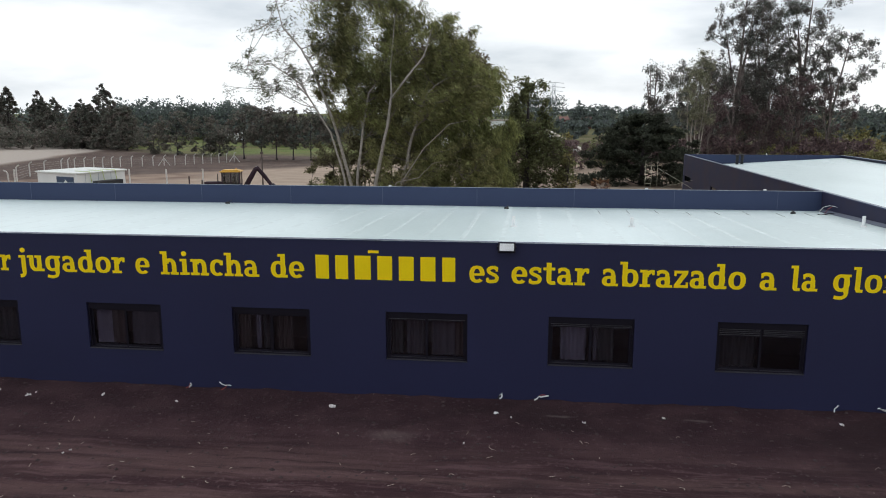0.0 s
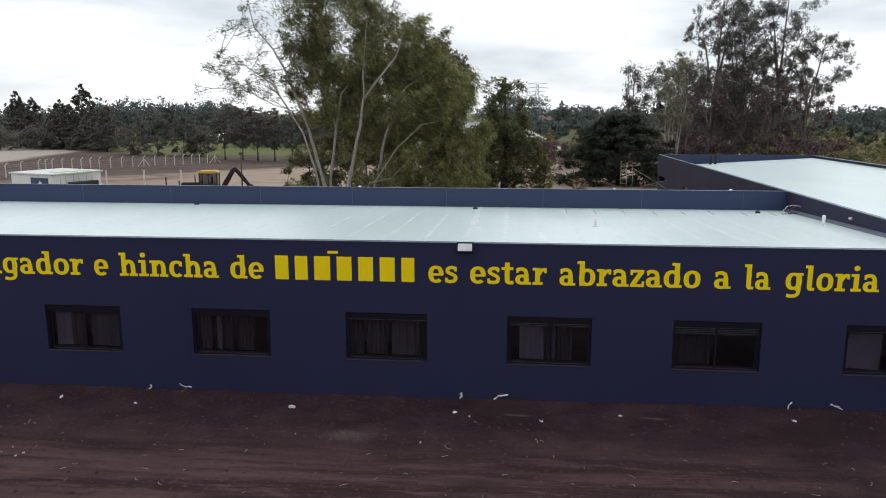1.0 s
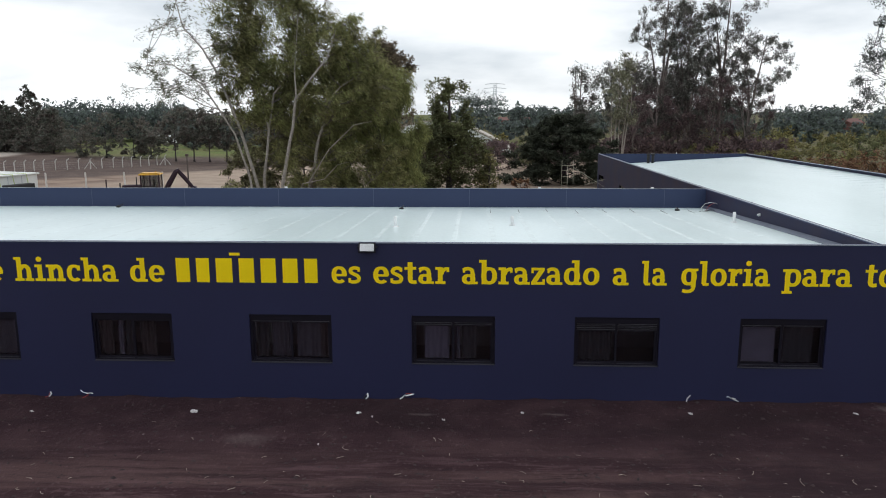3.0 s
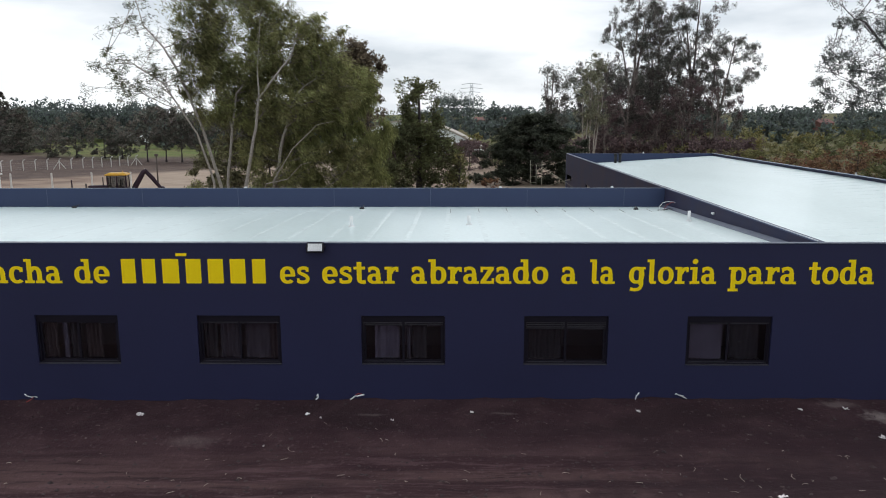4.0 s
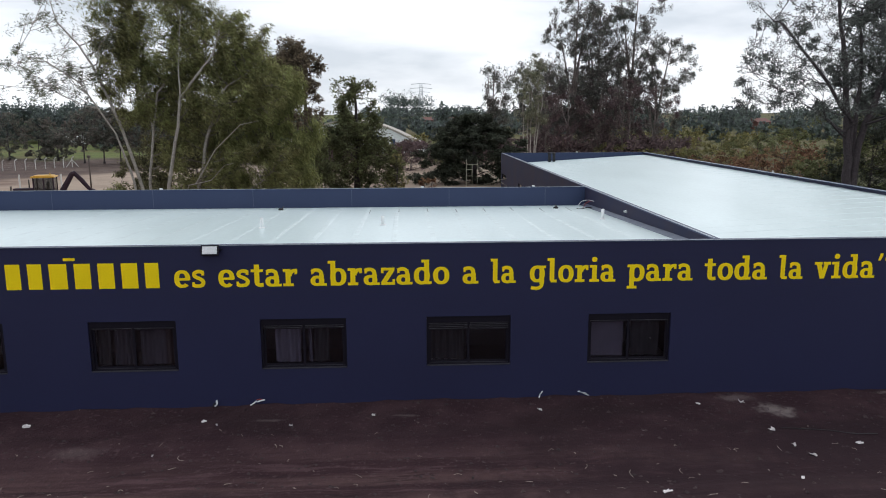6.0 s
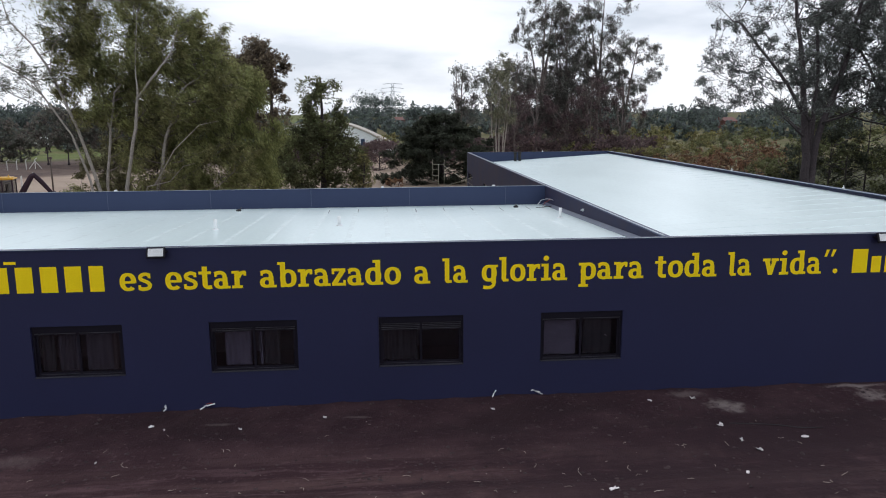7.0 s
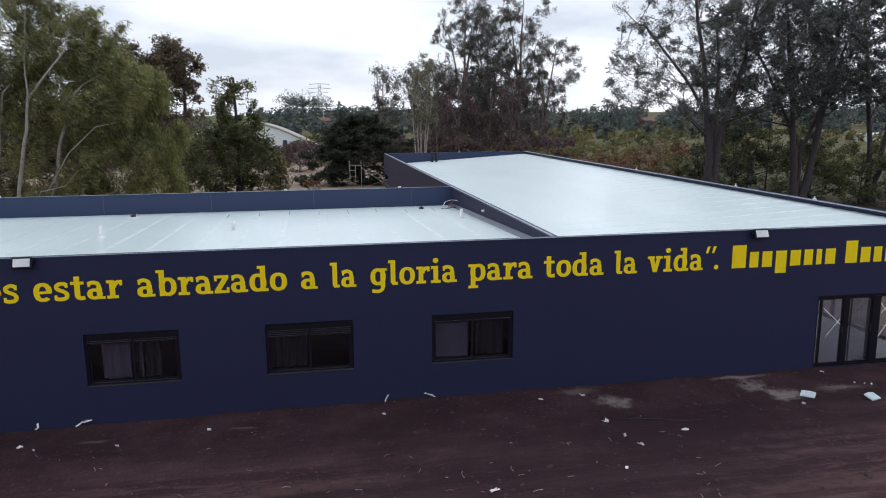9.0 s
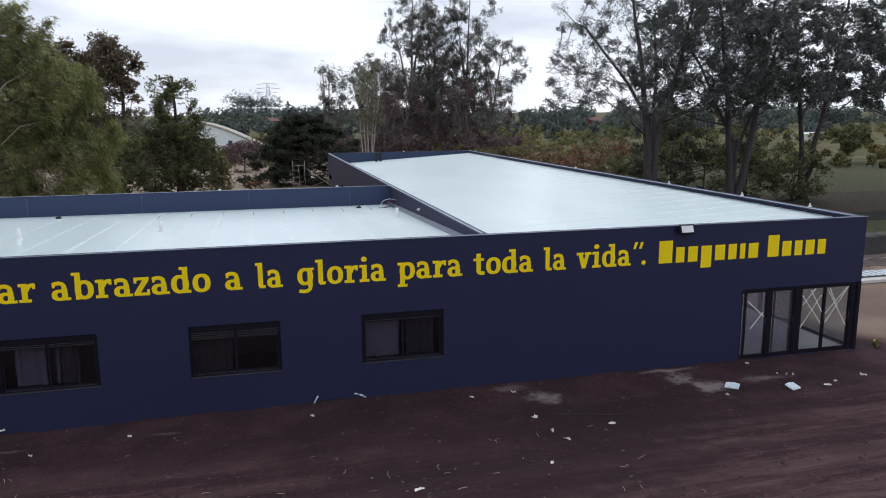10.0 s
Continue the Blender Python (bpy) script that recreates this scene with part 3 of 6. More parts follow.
# foot flashing of the wing parapet on the main roof
tagged(part("trim_foot", mesh("trim_foot", [(WX0 - 0.16, 0.2, main_z(0, 0.2) + 0.012), (WX0 - 0.004, 0.2, main_z(0, 0.2) + 0.10), (WX0 - 0.004, BACK - 0.01, main_z(0, BACK) + 0.10), (WX0 - 0.16, BACK - 0.01, main_z(0, BACK) + 0.012),
                                            (WX0 - 0.16, 0.2, main_z(0, 0.2)), (WX0 - 0.004, 0.2, main_z(0, 0.2)), (WX0 - 0.004, BACK - 0.01, main_z(0, BACK)), (WX0 - 0.16, BACK - 0.01, main_z(0, BACK))],
            [(0, 1, 2, 3), (4, 0, 3, 7), (0, 4, 5, 1), (3, 2, 6, 7)], GUTTER)), "grey foot flashing along the wing parapet", "trim", kind="structure")

# floors, partitions and ceilings inside
tagged(part("floor", boxes((WEST + 0.16, 0.16, -0.05, WX0, BACK, 0.05), (WX0, 0.16, -0.05, WX1 - 0.16, WY, 0.05)), SCREED), "bare grey screed floor", "floor", kind="structure")
tagged(part("ceiling", boxes((WEST + 0.16, 0.16, 2.7, WX0, BACK, 2.75), (WX0 + 0.16, 0.16, 2.7, WX1 - 0.16, WY, 2.75)), INSIDE), "plain grey ceiling", "ceiling", kind="structure")
tagged(part("wall_inner", boxes((WEST + 0.16, 4.2, 0.05, 18.0, 4.3, 2.7), (18.0, 6.4, 0.05, WX1 - 0.16, 6.5, 2.7), (17.9, 0.16, 0.05, 18.0, 4.2, 2.7), (17.9, 4.3, 0.05, 18.0, 6.5, 2.7)), INSIDE), "grey plastered inner partition wall", "wall", kind="structure")


# ---- windows ----
def fold_curtain(x0, x1, z0, z1, y, waves, depth=0.03):
    n = max(8, int(waves * 8))
    vs, fs = [], []
    for i in range(n + 1):
        u = i / n
        for z in (z0, z1):
            vs.append((x0 + u * (x1 - x0), y + depth * math.sin(u * waves * 2 * math.pi), z))
    for i in range(n):
        fs.append((2 * i, 2 * i + 2, 2 * i + 3, 2 * i + 1))
    k = len(vs)
    vs += [(a, b + 0.006, c) for a, b, c in vs]
    fs += [tuple(j + k for j in f[::-1]) for f in fs]
    return vs, fs


def window(number, x, slats, curtains):
    """A two-leaf sliding window in its opening; slats: rolled-down shutter slats; curtains: (from, to, material, folds) across its width."""
    w, h = WW, WTOP - WSILL
    win = thing("window_%d" % number, "", "window", (x, 0.0, WSILL), kind="structure")
    y0, y1 = 0.055, 0.15
    part("window_frame", boxes((0.004, y0, 0.004, 0.055, y1, h - 0.004), (w - 0.055, y0, 0.004, w - 0.004, y1, h - 0.004), (0.055, y0, h - 0.06, w - 0.055, y1, h - 0.004), (0.055, y0, 0.004, w - 0.055, y1, 0.05)), BLACKALU, win)
    part("shutter_box", boxes((0.055, y0 + 0.004, h - 0.17, w - 0.055, y1 - 0.004, h - 0.06)), BLACKALU, win)
    part("window_sill", boxes((0.01, -0.025, 0.006, w - 0.01, y0 - 0.002, 0.022), bevel=0.003), SILL, win, "aluminium sill, its sky reflection put in as grey")
    top = h - 0.17
    for a, b, y in ((0.055, w / 2 + 0.03, y0 + 0.055), (w / 2 - 0.03, w - 0.055, y0 + 0.025)):
        sash = part("sash", boxes((a, y, 0.05, a + 0.055, y + 0.022, top), (b - 0.055, y, 0.05, b, y + 0.022, top), (a + 0.055, y, top - 0.05, b - 0.055, y + 0.022, top), (a + 0.055, y, 0.05, b - 0.055, y + 0.022, 0.115)), BLACKALU, win)
        part("pane", boxes((a + 0.055, y + 0.008, 0.115, b - 0.055, y + 0.013, top - 0.05)), GLASS, sash)
        part("sash_rail", boxes((a + 0.055, y - 0.008, 0.052, b - 0.055, y - 0.001, 0.064)), SILL, sash)
    for k in range(slats):
        z = top - 0.045 * (k + 1)
        for a, b in ((0.062, w / 2 - 0.035), (w / 2 + 0.035, w - 0.062)):
            sl = part("slat", boxes((a, y0 - 0.014, z, b, y0 + 0.001, z + 0.036)), SLAT, win)
            part("slat_lip", boxes((a, y0 - 0.022, z + 0.030, b, y0 - 0.0145, z + 0.0365)), LIP, sl)
    for a, b, mat, waves in curtains:
        part("curtain", mesh("curtain", *fold_curtain(a * w, b * w, 0.10, h - 0.1, 0.24, waves), mat, True), None, win)
    return win


WINDOWS = [(0, [(0.30, 0.55, CURTAIN, 3), (0.55, 0.95, DARKCLOTH, 4)], "black sliding window with dark curtains"),
           (0, [(0.06, 0.27, CURTAIN, 1), (0.27, 0.47, PINK, 2), (0.54, 0.92, GREYCLOTH, 3)], "black sliding window with a pale curtain drawn to one side"),
           (0, [(0.04, 0.20, PINK, 3), (0.27, 0.33, CURTAIN, 1), (0.36, 0.47, DARKCLOTH, 2), (0.55, 0.74, PINK, 4)], "black sliding window with brownish curtains"),
           (1, [(0.05, 0.20, DARKCLOTH, 2), (0.24, 0.46, GREYCLOTH, 4), (0.55, 0.84, GREYCLOTH, 3), (0.84, 0.97, PINK, 2)], "black sliding window with dim curtains half drawn"),
           (2, [(0.15, 0.45, CURTAIN, 3), (0.54, 0.58, CURTAIN, 1), (0.60, 0.78, DARKCLOTH, 2)], "black sliding window with a grey curtain"),
           (4, [(0.05, 0.46, DARKCLOTH, 5)], "black sliding window with its shutter slightly lowered"),
           (1, [(0.05, 0.46, CURTAIN, 1), (0.55, 0.9, DARKCLOTH, 3)], "black sliding window with a grey blind")]
for i, (wx, (slats, cs, lab)) in enumerate(zip(WIN, WINDOWS)):
    tagged(window(i + 1, wx, slats, cs), lab)
for i, (a, b, c, d) in enumerate(SMALLWIN):
    win = thing("window_%d" % (8 + i), "small black slot window in the side wall", "window", (WX0, a, c), kind="structure")
    part("window_frame", boxes((0.03, 0.002, 0.002, 0.10, 0.05, d - c - 0.002), (0.03, b - a - 0.05, 0.002, 0.10, b - a - 0.002, d - c - 0.002), (0.03, 0.05, 0.002, 0.10, b - a - 0.05, 0.05), (0.03, 0.05, d - c - 0.05, 0.10, b - a - 0.05, d - c - 0.002)), BLACKALU, win)
    part("pane", boxes((0.06, 0.05, 0.05, 0.066, b - a - 0.05, d - c - 0.05)), GLASS, win)

# ---- glazed entrance ----
entrance = thing("door_1", "black-framed glazed entrance with taped crosses on the panes", "door", (DX0, 0.0, DZ0), kind="structure")
dw, dh = DX1 - DX0, DZ1 - DZ0
fy0, fy1 = 0.03, 0.11
part("door_frame", boxes((0.004, fy0, 0.0, 0.05, fy1, dh - 0.004), (dw - 0.05, fy0, 0.0, dw - 0.004, fy1, dh - 0.004), (0.05, fy0, dh - 0.07, dw - 0.05, fy1, dh - 0.004), (0.05, fy0, 0.0, dw - 0.05, fy1, 0.05)), BLACKALU, entrance)
leaves_x = [(0.03, 0.15, 0), (0.15, 0.86, 1), (1.00, 1.77, 0), (1.98, 2.80, 2), (2.80, 3.68, 3)]
part("door_post", boxes((1.77, fy0 - 0.01, 0.0, 1.98, fy1 + 0.01, dh - 0.07), (0.86, fy0, 0.0, 1.00, fy1, dh - 0.07), (3.68, fy0 - 0.008, 0.0, dw - 0.052, fy1, dh - 0.071)), BLACKALU, entrance)
inner_leaf = part("inner_leaf", boxes((1.02, fy1 + 0.03, 0.05, 1.07, fy1 + 0.06, dh - 0.08), (1.17, fy1 + 0.03, 0.05, 1.21, fy1 + 0.06, dh - 0.08), (1.72, fy1 + 0.03, 0.05, 1.765, fy1 + 0.06, dh - 0.08)), BLACKALU, entrance)
part("pane", boxes((1.21, fy1 + 0.042, 0.05, 1.72, fy1 + 0.048, dh - 0.08)), GREYGLASS, inner_leaf)
for a, b, crosses in leaves_x:
    s = 0.045 if b - a > 0.3 else 0.02
    leaf = part("door_leaf" if b - a > 0.3 else "side_light", boxes((a + 0.003, fy0 + 0.01, 0.052, a + s, fy1 - 0.02, dh - 0.072), (b - s, fy0 + 0.01, 0.052, b - 0.003, fy1 - 0.02, dh - 0.072), (a + s, fy0 + 0.01, dh - 0.12, b - s, fy1 - 0.02, dh - 0.072), (a + s, fy0 + 0.01, 0.052, b - s, fy1 - 0.02, 0.11)), BLACKALU, entrance)
    part("pane", boxes((a + s, fy0 + 0.035, 0.11, b - s, fy0 + 0.041, dh - 0.12)), GREYGLASS if b < 0.9 else CLEAR, leaf)
    if b - a > 0.3:
        part("handle", boxes((b - s + 0.008, fy0 - 0.03, 0.95, b - s + 0.028, fy0 + 0.008, 1.15), bevel=0.004), SILL, leaf)
    w = b - a - 2 * s
    tapes = {0: [], 1: [(0.10, 0.86, 0.98, 0.60), (0.30, 0.42, 0.95, 0.68)],
             2: [(0.02, 0.90, 0.96, 0.42), (0.02, 0.36, 0.92, 0.88), (0.08, 0.74, 0.62, 0.99), (0.42, 0.97, 0.99, 0.60)],
             3: [(0.08, 0.96, 0.98, 0.34), (0.02, 0.56, 0.90, 0.97), (0.05, 0.42, 0.98, 0.99), (0.16, 0.98, 0.55, 0.66)]}[crosses]
    for u0, v0, u1, v1 in tapes:
        p0 = Vector((a + s + u0 * w, fy0 + 0.031, 0.11 + v0 * (dh - 0.23)))
        p1 = Vector((a + s + u1 * w, fy0 + 0.031, 0.11 + v1 * (dh - 0.23)))
        d = (p1 - p0).normalized()
        q = d.cross(Vector((0, 1, 0))) * 0.0115
        vs = [p0 - q, p0 + q, p1 + q, p1 - q]
        vs += [v + Vector((0, -0.002, 0)) for v in vs]
        part("tape", mesh("tape", vs, [(0, 1, 2, 3), (7, 6, 5, 4), (0, 4, 5, 1), (1, 5, 6, 2), (2, 6, 7, 3), (3, 7, 4, 0)], TAPE), None, leaf)
part("corner_cladding", boxes((dw - 0.002, -0.008, 0.0, dw + 0.106, -0.001, dh)), BLACKALU, entrance)
side_glass = thing("window_11", "tall black-framed side glazing by the entrance", "window", (WX1 - 0.16, 0.26, 0.08), kind="structure")
part("window_frame", boxes((0.04, 0.004, 0.0, 0.11, 0.05, 1.99), (0.04, 4.99, 0.0, 0.11, 5.036, 1.99), (0.04, 0.05, 1.93, 0.11, 4.99, 1.99), (0.04, 0.05, 0.0, 0.11, 4.99, 0.07), (0.04, 3.90, 0.07, 0.11, 4.05, 1.93), (0.04, 1.98, 0.07, 0.11, 2.02, 1.93)), BLACKALU, side_glass)
for a, b in ((0.05, 1.98), (2.02, 3.90), (4.05, 4.99)):
    part("pane", boxes((0.07, a, 0.07, 0.076, b, 1.93)), CLEAR, side_glass)


# ---- lettering on the front wall ----
BASE, XH, CAP, DESC = 2.975, 3.400, 3.59, 2.79


def band(rx, ry, cx, cy, tx, ty, a0=0, a1=360, n=28, e=2.3):
    """Part of a rounded ring: outer radii rx, ry, walls tx and ty thick, from angle a0 to a1."""
    pts, k = [], max(4, int(n * (a1 - a0) / 360))
    for u, v in ((rx, ry), (rx - tx, ry - ty)):
        for i in range(k + 1):
            a = radians(a0 + (a1 - a0) * i / k)
            c, d = math.cos(a), math.sin(a)
            pts.append((cx + u * math.copysign(abs(c) ** (2 / e), c), cy + v * math.copysign(abs(d) ** (2 / e), d)))
    return pts, [(i, i + 1, k + 2 + i, k + 1 + i) for i in range(k)]


def slab_bar(x0, y0, x1, y1):
    return [(x0, y0), (x1, y0), (x1, y1), (x0, y1)], [(0, 1, 2, 3)]


def sheared(x0, x1, y0, x2, x3, y1):
    return [(x0, y0), (x1, y0), (x3, y1), (x2, y1)], [(0, 1, 2, 3)]


def brush(width, *knots):
    """A stroke of even width through the knots."""
    p = [np.array(q, float) for q in knots]
    p = [2 * p[0] - p[1]] + p + [2 * p[-1] - p[-2]]
    line = []
    for i in range(1, len(p) - 2):
        for k in range(5):
            t = k / 5
            line.append(0.5 * (2 * p[i] + (p[i + 1] - p[i - 1]) * t + (2 * p[i - 1] - 5 * p[i] + 4 * p[i + 1] - p[i + 2]) * t * t + (3 * p[i] - p[i - 1] - 3 * p[i + 1] + p[i + 2]) * t ** 3))
    line.append(p[-2])
    pts = []
    for i, q in enumerate(line):
        d = line[min(i + 1, len(line) - 1)] - line[max(i - 1, 0)]
        d /= np.linalg.norm(d)
        pts += [(q[0] - d[1] * width / 2, q[1] + d[0] * width / 2), (q[0] + d[1] * width / 2, q[1] - d[0] * width / 2)]
    return pts, [(2 * i, 2 * i + 1, 2 * i + 3, 2 * i + 2) for i in range(len(line) - 1)]


S, T, F, ASC, LOW = 0.26, 0.19, 0.165, 1.44, -0.43      # stem, thin stroke, slab, ascender, descender (x-height 1)


def glyph(ch):
    """The pieces of a slab-serif letter, on an x-height of 1."""
    bowl = lambda cx: band(0.42, 0.515, cx, 0.5, S, T)
    head = lambda top, x=0.0: slab_bar(x, top - F, x + 0.16, top)
    if ch == "o":
        return [band(0.43, 0.515, 0.43, 0.5, S, T)]
    if ch == "e":
        return [band(0.42, 0.515, 0.42, 0.5, S, T, -4, 316), slab_bar(0.2, 0.415, 0.80, 0.555)]
    if ch == "c":
        return [band(0.42, 0.515, 0.42, 0.5, S, T, 52, 314), slab_bar(0.56, 0.66, 0.74, 0.95)]
    if ch in "sS":
        k = 1.0 if ch == "s" else 1.36
        p = [(0.60, 0.84), (0.48, 0.91), (0.30, 0.91), (0.15, 0.80), (0.17, 0.65), (0.33, 0.55), (0.50, 0.46), (0.60, 0.32), (0.54, 0.14), (0.36, 0.085), (0.18, 0.095), (0.06, 0.15)]
        return [brush(0.205, *[(x * k, y * k) for x, y in p]), slab_bar(0.52 * k, 0.69 * k, 0.66 * k, 0.95 * k), slab_bar(0.02 * k, 0.05 * k, 0.16 * k, 0.31 * k)]
    if ch == "a":
        return [band(0.36, 0.305, 0.36, 0.29, 0.25, 0.17), brush(0.21, (0.07, 0.83), (0.22, 0.905), (0.40, 0.905), (0.54, 0.80), (0.57, 0.60)), slab_bar(0.45, 0.0, 0.70, 0.64), slab_bar(0.56, 0, 0.84, 0.15), slab_bar(0.05, 0.68, 0.17, 0.90)]
    if ch == "d":
        return [bowl(0.42), slab_bar(0.54, 0, 0.80, ASC), slab_bar(0.70, 0, 0.93, F), head(ASC, 0.40)]
    if ch == "b":
        return [bowl(0.53), slab_bar(0.13, 0, 0.39, ASC), head(ASC)]
    if ch in "hn":
        top = ASC if ch == "h" else 1.0
        return [slab_bar(0.13, 0, 0.39, top), head(top), slab_bar(0, 0, 0.50, F), band(0.36, 0.515, 0.55, 0.5, S, 0.22, -2, 150), slab_bar(0.65, 0, 0.91, 0.52), slab_bar(0.56, 0, 1.03, F)]
    if ch == "u":
        return [slab_bar(0.12, 0.45, 0.38, 1), head(1.0), band(0.36, 0.515, 0.48, 0.5, S, 0.22, 178, 335), slab_bar(0.57, 0, 0.83, 1), head(1.0, 0.45), slab_bar(0.72, 0, 0.97, F)]
    if ch == "i":
        return [slab_bar(0.14, 0, 0.40, 1), head(1.0), slab_bar(0, 0, 0.54, F), band(0.155, 0.155, 0.26, 1.32, 0.154, 0.154, e=2)]
    if ch == "j":
        return [slab_bar(0.14, -0.05, 0.40, 1), head(1.0), brush(0.22, (0.285, 0.05), (0.275, -0.15), (0.19, -0.29), (0.02, -0.325)), band(0.155, 0.155, 0.26, 1.32, 0.154, 0.154, e=2)]
    if ch == "l":
        return [slab_bar(0.13, 0.13, 0.39, ASC), head(ASC), sheared(0.22, 0.52, 0, 0.13, 0.53, 0.165)]
    if ch == "r":
        return [slab_bar(0.13, 0, 0.39, 1), head(1.0), slab_bar(0, 0, 0.54, F), brush(0.20, (0.34, 0.60), (0.40, 0.76), (0.52, 0.885), (0.70, 0.905)), slab_bar(0.60, 0.70, 0.74, 0.98)]
    if ch == "p":
        return [bowl(0.53), slab_bar(0.13, LOW, 0.39, 1), head(1.0), slab_bar(0, LOW, 0.54, LOW + F)]
    if ch == "g":
        return [band(0.42, 0.50, 0.42, 0.515, S, T), slab_bar(0.54, -0.06, 0.80, 1), slab_bar(0.72, 0.86, 0.90, 1.0), brush(0.20, (0.69, 0.02), (0.66, -0.18), (0.52, -0.31), (0.32, -0.335), (0.08, -0.29))]
    if ch == "t":
        return [slab_bar(0.17, 0.2, 0.43, 1.28), slab_bar(0, 0.835, 0.62, 1.0), brush(0.215, (0.28, 0.32), (0.31, 0.16), (0.44, 0.09), (0.64, 0.11))]
    if ch == "z":
        return [slab_bar(0, 0.835, 0.70, 1), slab_bar(0, 0, 0.72, F), sheared(0.0, 0.30, F, 0.40, 0.70, 0.835), slab_bar(0, 0.68, 0.13, 0.835), slab_bar(0.59, F, 0.72, 0.33)]
    return [sheared(0.34, 0.58, 0, 0.08, 0.36, 1), sheared(0.34, 0.58, 0, 0.59, 0.82, 1), slab_bar(0, 1 - F, 0.43, 1), slab_bar(0.50, 1 - F, 0.91, 1)]


def word(text, xa, xb):
    """A word from xa to xb on the wall, letter by letter."""
    w = thing("word", "yellow slab-serif word \"%s\" painted on the navy wall" % text, "lettering", (xa, 0, BASE), group="wall inscription")
    rows, pen = [], 0.0
    for ch in text:
        pieces = glyph(ch)
        xs = [x for pts, _ in pieces for x, _ in pts]
        rows.append((pieces, pen - min(xs)))
        pen += max(xs) - min(xs) + 0.075
    k, h = (xb - xa) / (pen - 0.075), XH - BASE
    for pieces, shift in rows:
        vs, fs = [], []
        for j, (pts, faces) in enumerate(pieces):
            o = len(vs)
            vs += [((x + shift) * k, -0.004 - 0.0005 * j, y * h) for x, y in pts]
            fs += [tuple(i + o for i in f) for f in faces]
        part("letter", mesh("letter", vs, fs, YELLOW), None, w)
    return w


for text, xa, xb in (("Ser", -15.02, -13.93), ("jugador", -13.70, -10.71), ("e", -10.42, -10.03), ("hincha", -9.73, -7.07), ("de", -6.76, -5.88), ("es", -1.67, -0.94), ("estar", -0.63, 1.25),
                     ("abrazado", 1.56, 4.92), ("a", 5.24, 5.63), ("la", 5.93, 6.55), ("gloria", 6.89, 9.02), ("para", 9.31, 10.96), ("toda", 11.25, 12.85), ("la", 13.13, 13.76), ("vida", 14.05, 15.61)):
    word(text, xa, xb)
marks = thing("punctuation", "yellow closing quotation mark and full stop on the wall", "lettering", (15.65, 0, BASE), group="wall inscription")
for x in (0.02, 0.19):
    part("quote_stroke", mesh("quote_stroke", [(x, -0.004, 0.44), (x + 0.07, -0.004, 0.44), (x + 0.14, -0.004, 0.62), (x + 0.05, -0.004, 0.62)], [(0, 1, 2, 3)], YELLOW), None, marks)
dot = [(0.34 + 0.065 * math.cos(a), -0.004, 0.06 + 0.065 * math.sin(a)) for a in np.linspace(0, 2 * math.pi, 14)[:-1]]
part("full_stop", mesh("full_stop", dot, [tuple(range(len(dot)))], YELLOW), None, marks)


def bars(label, rows):
    """Plain bars in place of letters: (from, to, bottom, top) each."""
    w = thing("plain_bars", label, "lettering", (rows[0][0], 0, BASE), group="wall inscription")
    for a, b, c, d in rows:
        bm = boxes((a - rows[0][0], -0.004, c - BASE, b - rows[0][0], -0.0005, d - BASE))
        part("bar", bm, YELLOW, w)
    return w


def spaced(xa, xb, widths, lows, highs, gap=0.07):
    k = (xb - xa - gap * (len(widths) - 1)) / sum(widths)
    rows, x = [], xa
    for w, lo, hi in zip(widths, lows, highs):
        rows.append((x, x + w * k, lo, hi))
        x += w * k + gap
    return rows


bars("row of yellow upright bars painted on the navy wall", spaced(-5.58, -2.02, (1, 0.95, 1.2, 1.1, 1.1, 1.1, 0.95), [BASE] * 7, [CAP] * 7, 0.17) + [(-4.22, -3.95, 3.66, 3.73)])
bars("row of small yellow bars painted on the navy wall", spaced(16.44, 19.51, (1.25, 0.8, 0.9, 1, 0.95, 0.8, 0.5, 0.95), [BASE, BASE, BASE, DESC, BASE, BASE, BASE, BASE], [CAP] + [XH] * 7, 0.11))
bars("short row of yellow bars painted on the navy wall", spaced(19.82, 21.73, (1.15, 0.95, 0.8, 0.95, 0.85), [BASE] * 5, [CAP] + [XH] * 4, 0.11))


# ---- lamps on the wall head ----
def floodlight(x):
    lamp = thing("floodlight", "black wall floodlight with a pale glass face", "lamp", (x, 0.0, 3.90), group="wall floodlights")
    # tipped upwards so that the pale face catches the sky light
    tilt = Matrix.Translation((0, -0.15, 0.0)) @ Matrix.Rotation(radians(-22), 4, "X")
    bm = bmesh.new()
    box(bm, -0.21, -0.03, -0.13, 0.21, 0.035, 0.13, bevel=0.012, m=tilt)
    for k in range(7):
        box(bm, -0.18 + 0.055 * k, 0.035, -0.10, -0.165 + 0.055 * k, 0.06, 0.10, m=tilt)
    part("housing", bm, BLACKALU, lamp)
    bm = bmesh.new()
    box(bm, -0.172, -0.036, -0.092, 0.172, -0.0305, 0.092, m=tilt)
    part("glass_face", bm, LAMPGLASS, lamp, "pale glass face")
    part("bracket", boxes((-0.235, -0.165, -0.02, -0.216, 0.0, 0.02), (0.216, -0.165, -0.02, 0.235, 0.0, 0.02), (-0.216, -0.012, -0.02, 0.216, 0.0, 0.02)), BLACKALU, lamp)
    return lamp


floodlight(-0.75), floodlight(17.15)

